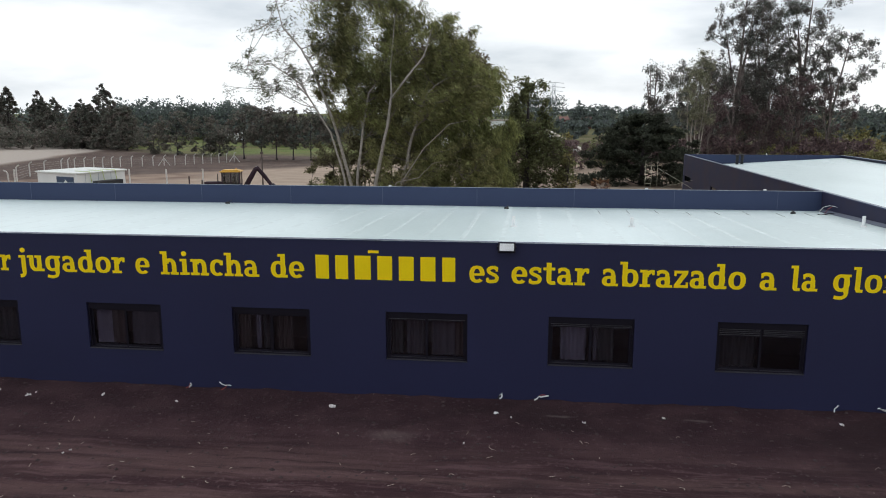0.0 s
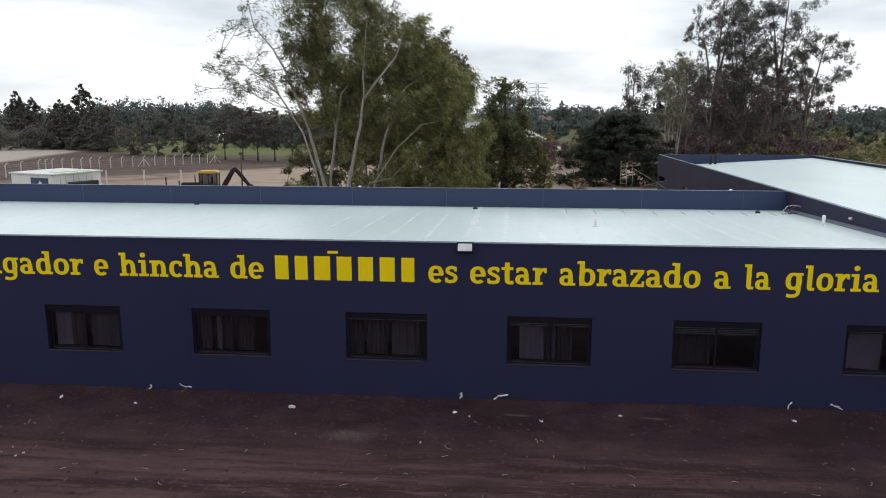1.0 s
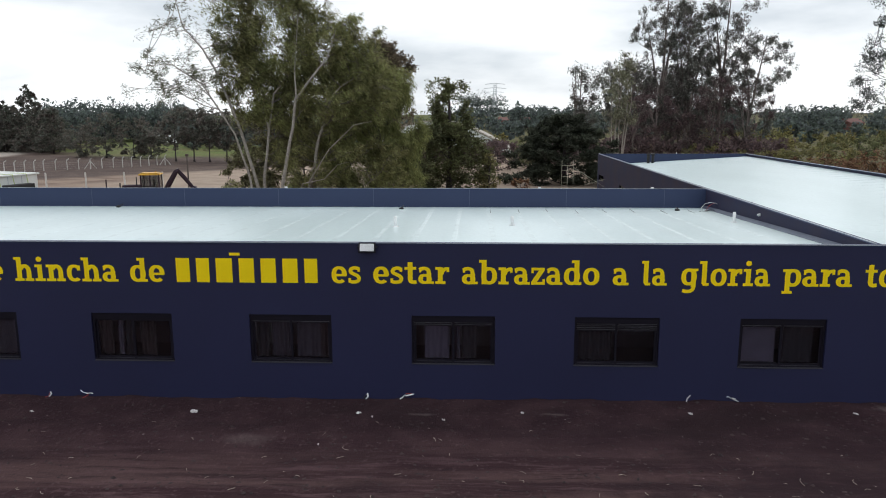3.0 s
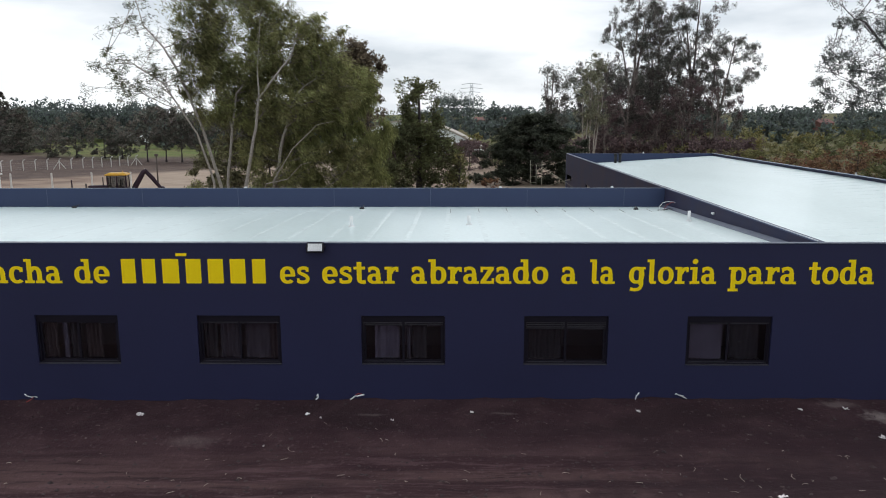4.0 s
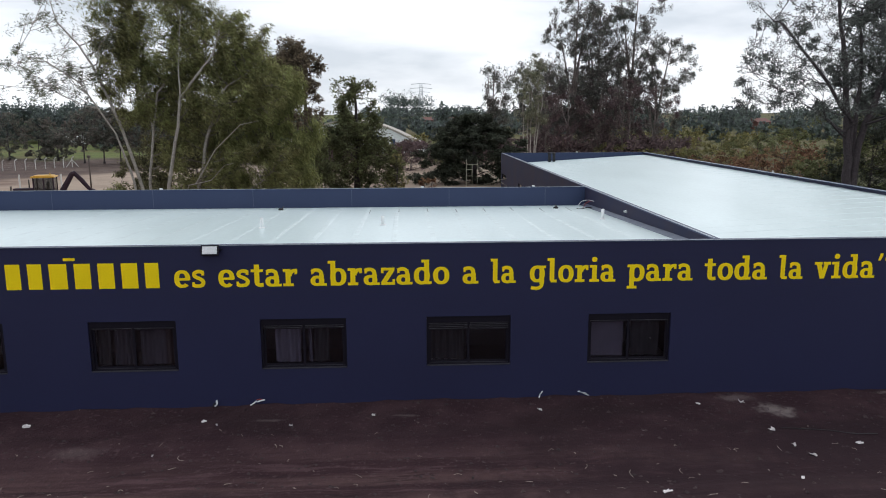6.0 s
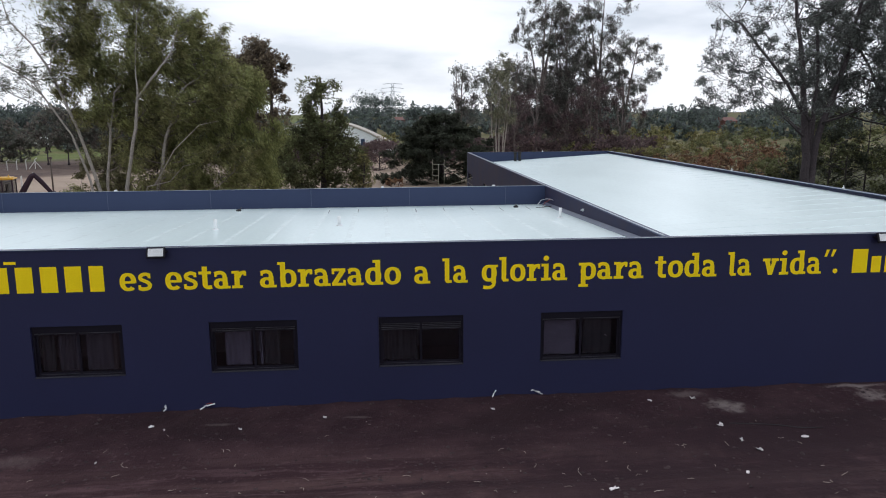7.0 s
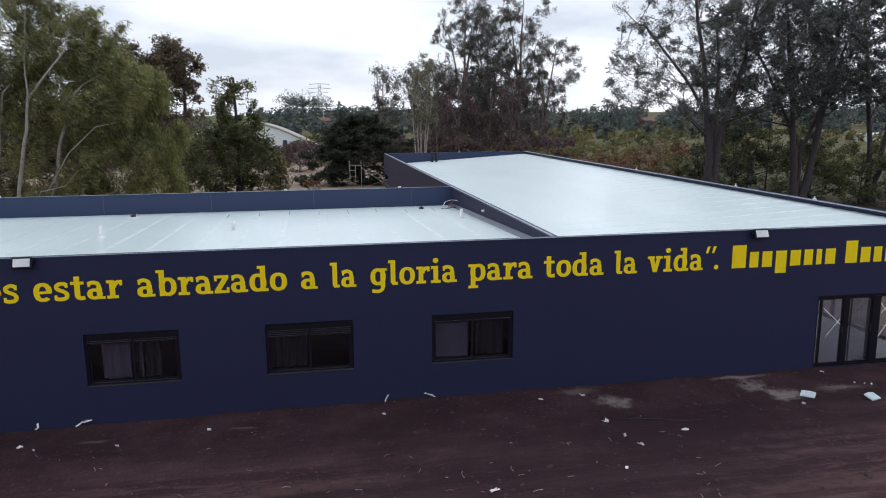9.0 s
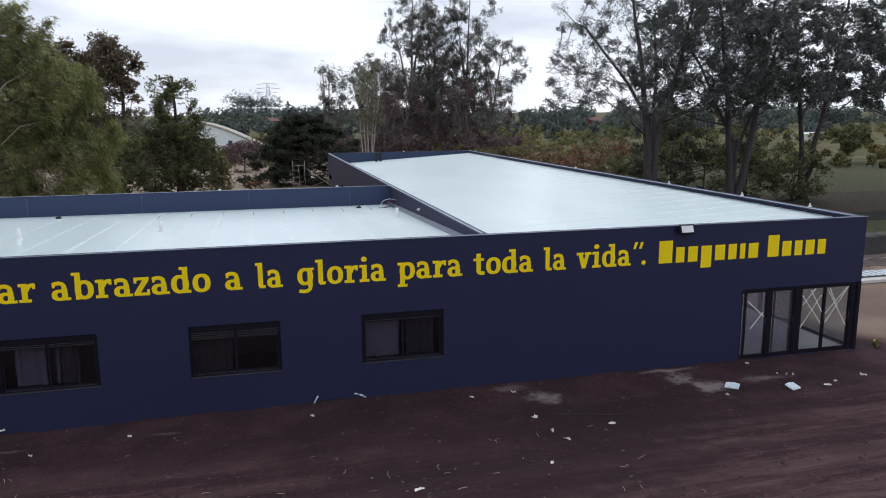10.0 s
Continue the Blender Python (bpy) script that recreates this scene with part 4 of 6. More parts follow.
# ---- small things on the roofs ----
for x, y, h, where in ((-0.72, 6.1, 0.34, main_z), (3.12, 6.65, 0.30, main_z), (10.76, 7.75, 0.36, main_z)):
    z = where(x, y)
    vent = thing("vent_pipe", "white plastic vent pipe standing on the roof", "pipe", (x, y, z), group="roof vent pipes")
    part("pipe", tube("pipe", [(0, 0, -0.03), (0, 0, h)], 0.055, PVC, 14), None, vent)
    part("collar", tube("collar", [(0, 0, 0.0), (0, 0, 0.025), (0, 0, 0.035)], [0.11, 0.10, 0.06], PVC, 14), None, vent)
for x, y in ((-1.15, 12.4), (-13.3, 12.9), (10.0, 12.1)):
    z = main_z(x, y)
    drain = thing("roof_drain", "small black roof drain cap", "drain", (x, y, z), group="roof drains")
    part("cap", tube("cap", [(0, 0, 0.0), (0, 0, 0.05), (0, 0, 0.09)], [0.10, 0.10, 0.03], BLACK, 12), None, drain)
    part("stub", tube("stub", [(0.05, 0.0, 0.06), (0.05, 0.35, 0.10)], 0.02, BLACK, 6), None, drain)
cable = thing("cable_bundle", "looped white and red cables hanging at the parapet", "cable", (11.1, 11.7, main_z(11.1, 11.7)))
cable.scale = (0.72, 0.72, 0.72)
part("cable", tube("cable", [(-0.35, 0.0, 0.02), (-0.38, 0.02, 0.2), (-0.2, 0.05, 0.42), (0.1, 0.06, 0.50), (0.42, 0.08, 0.46), (0.53, 0.1, 0.40)], 0.016, PVC, 8), None, cable, "white cable")
part("red_cable", tube("red_cable", [(-0.1, 0.1, 0.02), (0.05, 0.1, 0.3), (0.3, 0.1, 0.44), (0.53, 0.12, 0.42)], 0.015, REDHOSE, 8), None, cable, "red cable")
part("black_cable", tube("black_cable", [(-0.45, 0.05, 0.02), (-0.1, -0.1, 0.05), (0.2, 0.12, 0.08), (0.45, 0.2, 0.05)], 0.025, BLACK, 8), None, cable)
knob = thing("wall_spout", "small white spout on the wing parapet", "spout", (WX0, 7.4, 3.72))
part("body", tube("body", [(0.0, 0, 0), (-0.06, 0, 0), (-0.10, 0, 0.01)], [0.05, 0.05, 0.035], PVC, 10), None, knob)
for i, x in enumerate((15.1, 15.45)):
    z = wing_z(x, 39.6)
    p = thing("roof_flue", "dark metal flue beside the far parapet", "flue", (x, 39.6, z), group="roof flues")
    part("pipe", tube("pipe", [(0, 0, -0.05), (0, 0, 0.62)], 0.11, BLACK, 10), None, p)
    part("cowl", tube("cowl", [(0, 0, 0.62), (0, 0, 0.66), (0, 0, 0.72)], [0.16, 0.16, 0.05], BLACK, 10), None, p)
for x, y in ((17.5, WY), (22.98, 20.0), (22.98, 10.5), (22.98, 5.6), (22.98, 2.2)):
    s = thing("coping_fixing", "small pale fixing on the coping", "fixing", (x, y, TOP), group="coping fixings")
    part("clip", boxes((-0.05, -0.05, 0.0, 0.05, 0.05, 0.05), (-0.03, -0.03, 0.05, 0.01, 0.01, 0.13), bevel=0.01), PVC, s)
for x, y in ((4.6, BACK + 0.1), (9.3, BACK + 0.1), (-6.2, BACK + 0.1)):
    s = thing("coping_fixing", "small pale fixing on the coping", "fixing", (x, y, TOP), group="coping fixings")
    part("clip", boxes((-0.06, -0.04, 0.0, 0.06, 0.04, 0.06), bevel=0.012), PVC, s)


# ---- trees ----
def leaf_mesh(name, centres, ways, length, width, mat, rng, lift=1.0):
    """Many small pointed leaves; centres n x 3, ways n x 3 (unit)."""
    n = len(centres)
    spin = rng.normal(size=(n, 3)) * 0.7 + np.array([0, 0, lift])
    across = np.cross(ways, spin)
    across /= np.linalg.norm(across, axis=1, keepdims=True) + 1e-9
    ln = (length * rng.uniform(0.6, 1.4, n))[:, None]
    wd = (width * rng.uniform(0.6, 1.4, n))[:, None]
    a = centres - ways * ln * 0.5
    b = centres + across * wd * 0.5 - ways * ln * 0.05
    c = centres + ways * ln * 0.5
    d = centres - across * wd * 0.5 - ways * ln * 0.05
    co = np.stack([a, b, c, d], 1).reshape(-1, 3)
    me = bpy.data.meshes.new(name)
    me.vertices.add(4 * n)
    me.vertices.foreach_set("co", co.ravel())
    me.loops.add(4 * n)
    me.loops.foreach_set("vertex_index", np.arange(4 * n))
    me.polygons.add(n)
    me.polygons.foreach_set("loop_start", np.arange(0, 4 * n, 4))
    me.materials.append(mat)
    me.update(calc_edges=True)
    return me


def unit(v):
    return v / (np.linalg.norm(v, axis=-1, keepdims=True) + 1e-9)


def bend(a, b, sag, rng, n=5, wob=0.06):
    a, b = np.array(a, float), np.array(b, float)
    d = np.linalg.norm(b - a)
    out = []
    for i in range(n + 1):
        t = i / n
        p = a + (b - a) * t
        p[2] += sag * d * math.sin(math.pi * t)
        if 0 < i < n:
            p += rng.normal(size=3) * wob * d / n
        out.append(p)
    return out


def tree(name, label, at, trunks, clumps, leaf, leaf_mat, bark, seed, droop=0.0, wind=(0, 0, 0), per=120, twigs=True, category="tree", shell=0.55, limb_r=0.07, group="", rise=0.35, limb_bark=None):
    """trunks: (points, bottom radius, top radius), relative to the base. clumps: (centre, radii, weight). Limbs run from a trunk to each clump,
    leaves sit in small sprays through the clumps."""
    rng = np.random.default_rng(seed)
    root = thing(name, label, category, at, group=group)
    pieces = []
    spine = []
    for pts, r0, r1 in trunks:
        pts = [np.array(p, float) for p in pts]
        fine = []
        for i in range(len(pts) - 1):
            for k in range(4):
                t = k / 4
                fine.append(pts[i] * (1 - t) + pts[i + 1] * t + rng.normal(size=3) * (0.0 if i + k == 0 else r1 * 0.5))
        fine.append(pts[-1])
        n = len(fine)
        rad = [r0 + (r1 - r0) * (i / (n - 1)) ** 0.8 for i in range(n)]
        rad[0] *= 1.35
        pieces.append(sweep(fine, rad, 8))
        spine += [(p, r) for p, r in zip(fine, rad)]
    nodes = [np.array(p) for p, _ in spine]
    rads = [float(q) for _, q in spine]
    near = np.array(nodes)
    order = sorted(range(len(clumps)), key=lambda i: float(np.min(np.linalg.norm(near - np.array(clumps[i][0], float), axis=1))))
    C, W, boughs = [], [], []
    thick = sum(len(f) for _, f in pieces)
    for i in order:
        centre, radii, weight = clumps[i]
        c, r = np.array(centre, float), np.array(radii, float)
        d = c - np.array(nodes)
        flat = np.hypot(d[:, 0], d[:, 1])
        gap = np.linalg.norm(d, axis=1) + 3.0 * np.maximum(0, rise * flat - d[:, 2]) + 0.8 * (np.array(rads) < 0.03)
        j = int(np.argmin(gap))
        limb = bend(nodes[j], c, -0.05, rng)
        r0 = max(0.016, min(rads[j] * 0.7, limb_r * (0.5 + 0.2 * np.linalg.norm(c - nodes[j]))))
        rr_ = [r0 + (0.016 - r0) * k / 5 for k in range(6)]
        boughs.append(sweep(limb, rr_, 5))
        nodes += limb[2:]
        rads += rr_[2:]
        n_spray = max(3, int(weight))
        v = unit(rng.normal(size=(n_spray, 3)))
        v = v * (rng.uniform(0.0, 1, n_spray) ** shell)[:, None]
        tips = c + v * r
        for q in tips[: (5 if twigs else 0)]:
            start = limb[int(rng.integers(3, 6))]
            boughs.append(sweep(bend(start, q, 0.0, rng, 2), [0.018, 0.012, 0.005], 3))
        for q in tips:
            k = per
            spread = 0.28 * float(np.mean(r)) * rng.uniform(0.5, 1.1)
            off = np.clip(rng.normal(size=(k, 3)), -1.7, 1.7) * spread * np.array([1, 1, 0.8 + 0.6 * droop])
            C.append(q + off + np.array([0, 0, -droop * spread * 0.8]))
            w = rng.normal(size=(k, 3)) * (1 - 0.75 * droop) + np.array([0, 0, -1.6 * droop]) + np.array(wind) + unit(off) * 0.4
            w[:, 2] *= 0.6 + 0.4 * droop
            W.append(unit(w))
    wood = mesh("trunk", *merge(pieces + boughs), bark, True)
    if limb_bark:
        wood.materials.append(limb_bark)
        wood.polygons.foreach_set("material_index", [0] * thick + [1] * (len(wood.polygons) - thick))
    part("trunk", wood, None, root)
    part("crown", leaf_mesh("crown", np.concatenate(C), np.concatenate(W), leaf[0], leaf[1], leaf_mat, rng), None, root)
    return root


def cloud(rng, n, centre, radii, size, weight, low=-1.0):
    """n clumps filling a rough ellipsoid, more towards its skin."""
    out = []
    while len(out) < n:
        v = rng.normal(size=3)
        v /= np.linalg.norm(v)
        v *= rng.uniform(0.25, 1) ** 0.5
        if v[2] < low:
            continue
        s = size * rng.uniform(0.6, 1.35)
        out.append((np.array(centre) + v * np.array(radii), (s, s, s * 0.8), weight * rng.uniform(0.6, 1.3)))
    return out


G = lambda x, y: float(lie(x, y))

# the big wind-blown willow behind the building
r = np.random.default_rng(5)
W0 = (-9.71, 23.0, 0.49)
wt = [([(-0.1, 0, -0.52), (-0.55, 0, 2.7), (-1.35, -0.2, 6.1), (-2.55, -0.4, 9.3), (-3.1, -0.5, 10.3), (-4.1, -0.6, 11.5), (-4.5, -0.6, 13.2)], 0.125, 0.02),
      ([(-0.1, 0.4, -0.52), (-0.28, 0.4, 2.9), (0.14, 0.4, 6.0), (0.5, 0.4, 7.9), (1.5, 0.3, 9.1), (1.8, 0.3, 10.4), (1.9, 0.3, 12.6)], 0.10, 0.025),
      ([(0.14, 0.4, 6.0), (-0.2, 0.5, 7.2), (-0.75, 0.6, 8.4), (-0.5, 0.7, 10.1), (-0.7, 0.7, 12.2)], 0.07, 0.02),
      ([(0.8, -0.2, -0.52), (0.98, -0.3, 2.9), (1.72, -0.5, 6.1), (2.0, -0.6, 7.6), (3.15, -0.7, 9.05), (3.8, -0.7, 9.8), (4.3, -0.4, 11.4)], 0.125, 0.03),
      ([(2.0, -0.6, 7.6), (1.95, -0.5, 9.2), (2.2, -0.3, 12.0)], 0.06, 0.02),
      ([(1.6, 0.8, -0.52), (2.5, 0.8, 3.5), (2.95, 0.6, 5.5), (3.75, 0.4, 7.7), (4.3, 0.4, 8.3), (5.8, 0.6, 9.2)], 0.13, 0.03),
      ([(1.9, -0.9, 2.2), (2.4, -1.4, 3.0), (3.7, -1.9, 3.3), (4.5, -2.2, 4.1), (5.1, -2.3, 4.25)], 0.035, 0.008),
      ([(2.6, -0.9, 3.0), (4.0, -1.9, 4.9), (5.4, -2.1, 6.2), (6.4, -2.1, 6.4)], 0.035, 0.008)]
wc = cloud(r, 66, (0.9, 1.2, 11.0), (3.0, 2.2, 3.4), 0.9, 9)
wc += cloud(r, 36, (3.4, 1.0, 10.5), (2.4, 2.0, 2.2), 0.75, 10)
wc += cloud(r, 16, (5.2, 0.4, 10.8), (1.6, 1.2, 1.3), 0.6, 4)
wc += cloud(r, 30, (-1.1, 0.0, 9.8), (1.5, 1.2, 3.2), 0.7, 5)
wc += cloud(r, 18, (-1.4, 0.4, 11.6), (1.2, 1.4, 2.2), 0.8, 9)
wc += cloud(r, 46, (4.4, 0.9, 8.2), (3.2, 2.4, 2.5), 0.85, 10)
wc += cloud(r, 30, (1.2, 1.4, 7.2), (1.8, 1.4, 2.0), 0.7, 8)
wc += cloud(r, 40, (-0.7, 0.7, 8.0), (1.7, 1.3, 2.6), 0.75, 8)
wc += cloud(r, 16, (1.6, 0.8, 13.4), (2.2, 1.6, 1.6), 0.75, 7)
wc += cloud(r, 40, (3.4, 1.4, 4.6), (3.6, 2.0, 3.0), 0.8, 9)
wc += cloud(r, 30, (5.2, 0.6, 3.0), (3.6, 2.0, 2.7), 0.8, 9)
wc += cloud(r, 22, (6.2, 0.8, 8.2), (1.7, 1.8, 1.9), 0.8, 10)
wc += cloud(r, 14, (-1.4, 0.6, 1.6), (2.8, 1.0, 1.7), 0.7, 8)
willow = tree("willow_tree", "tall windblown willow with pale leaning trunks behind the building", W0, wt, wc, (0.22, 0.038), L_WILLOW, PALEBARK, 11, droop=0.55, wind=(0.9, 0, 0.0), per=50, limb_r=0.05, limb_bark=EUCBARK)
r = np.random.default_rng(4)
weeper = tree("willow_tree", "light green weeping willow with hanging strands", (-3.85, 26.4, 0), [([(0, 0, 0), (0.1, 0, 3), (0.0, 0, 6), (0.3, 0, 8.4)], 0.2, 0.05)],
     cloud(r, 70, (-0.5, 0, 4.9), (3.2, 2.4, 4.2), 0.8, 11) + cloud(r, 14, (0.8, 0, 7.9), (1.2, 1.2, 1.5), 0.65, 9), (0.24, 0.034), L_WEEP, DARKBARK, 18, droop=0.85, wind=(0.55, 0, 0), per=60, limb_r=0.05)
r = np.random.default_rng(6)
wc2 = cloud(r, 36, (-2.9, -0.5, 10.6), (2.7, 2.0, 3.2), 0.7, 4)
wc2 += cloud(r, 26, (-4.5, -0.4, 8.8), (2.2, 1.6, 1.4), 0.7, 4)
wisp = tree("willow_tree", "thin sparse willow boughs leaning out over the yard", (W0[0] - 0.5, W0[1] - 0.4, W0[2]), [([(0, 0, -0.52), (-0.3, 0, 3.1), (-1.0, -0.2, 5.7), (-2.6, -0.4, 8.4), (-4.2, -0.5, 9.5), (-5.6, -0.6, 9.4)], 0.09, 0.015)], wc2, (0.22, 0.034), L_WISP, PALEBARK, 12,
     droop=0.3, wind=(1.3, 0, 0.25), per=28, limb_r=0.03)
for ob, k in ((willow, 0.9735), (weeper, 1.045), (wisp, 0.9735)):
    ob.scale = (k, k, k)
# the shaded thicket at the willow's foot, added to darken the crown's interior
r = np.random.default_rng(3)
tree("shrub", "tall dark brown-green foliage added for the shade inside the willow", (-9.4, 30.0, 0), [([(0, 0, 0), (0.2, 0, 2.5), (0.1, 0, 5.0)], 0.1, 0.03), ([(0.4, 0, 0), (1.6, 0.2, 3), (2.0, 0.2, 7.2), (1.6, 0.3, 11)], 0.1, 0.02)],
     cloud(r, 46, (-0.4, 0, 3.2), (3.4, 1.4, 2.6), 0.75, 9) + cloud(r, 40, (1.8, 0.2, 6.4), (3.0, 1.4, 2.8), 0.75, 9) + cloud(r, 34, (1.4, 0.4, 10.2), (2.6, 1.2, 3.0), 0.75, 7) + cloud(r, 34, (-1.0, 0, 6.6), (1.9, 1.2, 2.4), 0.7, 8), (0.22, 0.08), L_WILLOWSHADE, DARKBARK, 19, droop=0.2, per=30, category="shrub")
r = np.random.default_rng(2)
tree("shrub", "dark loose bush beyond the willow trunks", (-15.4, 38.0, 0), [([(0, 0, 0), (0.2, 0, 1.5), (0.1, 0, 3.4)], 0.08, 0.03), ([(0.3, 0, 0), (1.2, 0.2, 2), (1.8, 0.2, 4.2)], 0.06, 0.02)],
     cloud(r, 52, (1.2, 0, 2.9), (3.6, 1.6, 2.4), 0.65, 8), (0.22, 0.08), L_WILLOWSHADE, DARKBARK, 21, droop=0.2, per=26, category="shrub", shell=0.8)
# a brown-green crown rising behind the willow
r = np.random.default_rng(7)
tree("broadleaf_tree", "brown-green broadleaf tree behind the willow", (-7.2, 66.0, 0), [([(0, 0, 0), (0.2, 0, 6), (0.2, 0, 10), (0.1, 0, 14)], 0.32, 0.06)], cloud(r, 52, (-0.3, 0, 12.0), (3.3, 2.4, 3.0), 1.05, 10) + cloud(r, 46, (-1.6, 0, 8.0), (4.6, 2.6, 3.6), 1.1, 10) + cloud(r, 34, (-4.6, 0, 11.6), (3.0, 2.2, 2.8), 1.0, 10), (0.32, 0.15), L_BROWN, DARKBARK, 13, droop=0.2, per=30)
tree("shrub", "dark shaded thicket between the willow and the yard", (-4.6, 45.0, 0), [([(0, 0, 0), (0.1, 0, 2), (0.1, 0, 4)], 0.1, 0.03)], cloud(r, 44, (0, 0, 2.9), (3.2, 1.8, 2.8), 0.9, 10), (0.24, 0.10), L_BROAD, DARKBARK, 22, per=40, category="shrub")
# dense dark tree
r = np.random.default_rng(8)
tree("broadleaf_tree", "dense dark green tree beside the sandy yard", (-0.5, 51.0, 0), [([(0, 0, 0), (0.1, 0, 4), (0, 0, 8), (0, 0, 10.2)], 0.28, 0.04)],
     cloud(r, 26, (-0.1, 0, 6.8), (2.0, 2.2, 3.6), 1.0, 11) + cloud(r, 84, (-0.6, 0, 3.2), (5.2, 3.0, 3.3), 1.1, 11, -0.95), (0.26, 0.12), L_BROAD, DARKBARK, 14, droop=0.15, per=38)
r = np.random.default_rng(9)
tree("shrub", "thin yellowish shrub at the edge of the dark tree", (3.0, 49.5, 0), [([(0, 0, 0), (0.2, 0, 1.5), (0.3, 0, 3)], 0.06, 0.02)], cloud(r, 16, (0.2, 0, 1.9), (1.2, 1.0, 1.8), 0.6, 7), (0.26, 0.11), L_OLIVE, DARKBARK, 15, per=18, category="shrub")
# spreading cypress by the scaffold
r = np.random.default_rng(10)
cyp = []
for k in range(150):
    h = 6.7 * r.uniform(0.0, 1.0) ** 1.1
    reach = 5.9 * (1 - (h / 7.4) ** 2.2) + 0.5
    a = r.uniform(0, 2 * math.pi)
    q = reach * math.sqrt(r.uniform(0.1, 1))
    cyp.append(((q * math.cos(a), 0.7 * q * math.sin(a), h + 0.06 * q), (1.15 - 0.09 * h, 0.8, 0.42), 12))
tree("cypress_tree", "low spreading dark cypress beside the yard", (11.0, 58.5, 0), [([(0, 0, 0), (0, 0, 3), (0.1, 0, 6)], 0.3, 0.05)], cyp, (0.34, 0.09), L_CYPRESS, DARKBARK, 16, per=36)
r = np.random.default_rng(20)
tree("shrub", "reddish leafy shrub on the sand", (6.0, 47.5, 0), [([(0, 0, 0), (0.1, 0, 0.7)], 0.05, 0.02)], cloud(r, 10, (0, 0, 0.75), (1.0, 0.8, 0.7), 0.4, 6), (0.25, 0.12), L_RED, DARKBARK, 17, per=16, category="shrub")


# eucalyptus stand
def euc(seed, at, height, spread, lean, n, label, base=0.3, bark=EUCBARK, per=26, leaf=L_EUC, low=0.35):
    r = np.random.default_rng(seed)
    tr = [([(0, 0, 0), (lean * 0.15, 0, height * 0.3), (lean * 0.5, 0, height * 0.62), (lean, 0, height * 0.97)], base, 0.06)]
    for k in range(3):
        s = r.choice([-1, 1]) * r.uniform(0.4, 0.9)
        h0 = height * r.uniform(0.22, 0.45)
        tr.append(([(lean * 0.2, 0, h0), (lean * 0.3 + s * spread * 0.3, r.normal() * 0.6, h0 + height * 0.2), (lean * 0.6 + s * spread * 0.75, r.normal(), height * r.uniform(0.7, 0.95))], base * 0.6, 0.05))
    cl = []
    for k in range(n):
        h = height * r.uniform(low, 1.02) ** 0.9
        wide = spread * (0.55 + 0.6 * math.sin(math.pi * min(1, (h / height - low * 0.6) / 1.05)))
        x = r.uniform(-1, 1) * wide + lean * h / height
        s = r.uniform(0.5, 1.15)
        cl.append(((x, r.normal() * spread * 0.4, h), (s * 1.3, s * 1.3, s * 1.15), 9 * r.uniform(0.5, 1.3)))
    return tree("eucalyptus_tree", label, at, tr, cl, (0.30, 0.105), leaf, bark, seed + 100, droop=0.45, per=int(per * 1.25), limb_r=0.10, shell=0.6, group="eucalyptus stand")


euc(30, (15.8, 84, 0), 13.2, 1.7, 0.3, 26, "slim young eucalyptus with tufted top", 0.13, per=20)
r = np.random.default_rng(31)
tree("eucalyptus_tree", "pale many-stemmed eucalyptus with peeling bark", (20.4, 79.5, 0), [([(0.3 * k, 0.2 * (k % 2), 0), (0.55 * k, 0.2, 4.5), (0.7 * k + 0.25 * (k % 2), 0.1, 8.5), (0.5 * k + 0.3, 0, 13 - 1.5 * abs(k))], 0.10, 0.04) for k in (-1.7, -0.8, 0, 1.1, 1.6)],
     cloud(r, 56, (0.2, 0, 9.4), (2.2, 1.6, 5.6), 0.8, 7), (0.30, 0.10), L_PALE, PALEBARK, 131, droop=0.4, per=18, limb_r=0.05, group="eucalyptus stand")
euc(32, (24.5, 96, 0), 15.0, 3.0, -0.3, 60, "dense eucalyptus of middle height", 0.26)
euc(33, (29.9, 98, 0), 25.0, 4.2, 0.6, 115, "tall eucalyptus with dark hanging foliage", 0.42, low=0.2)
euc(34, (34.3, 100, 0), 22.5, 3.6, 0.2, 90, "tall eucalyptus with bare lower stem", 0.36, low=0.2)
euc(35, (38.8, 98, 0), 25.0, 4.0, 0.8, 88, "tall eucalyptus with open airy crown", 0.40, low=0.25)
euc(36, (42.6, 97, 0), 18.0, 4.0, 2.2, 66, "leaning eucalyptus at the edge of the stand", 0.32, low=0.2)
euc(37, (37.0, 106, 0), 16.0, 5.0, 0.0, 90, "eucalyptus in the shade of taller trees", 0.3, low=0.1)
euc(38, (29.0, 104, 0), 13.0, 5.0, 0.0, 90, "eucalyptus in the shade of taller trees", 0.3, low=0.1)

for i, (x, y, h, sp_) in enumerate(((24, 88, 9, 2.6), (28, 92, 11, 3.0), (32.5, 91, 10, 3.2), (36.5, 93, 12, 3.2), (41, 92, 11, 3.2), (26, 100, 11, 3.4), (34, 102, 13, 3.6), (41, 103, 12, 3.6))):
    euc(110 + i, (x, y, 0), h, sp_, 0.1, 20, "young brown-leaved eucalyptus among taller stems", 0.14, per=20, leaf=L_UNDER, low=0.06)

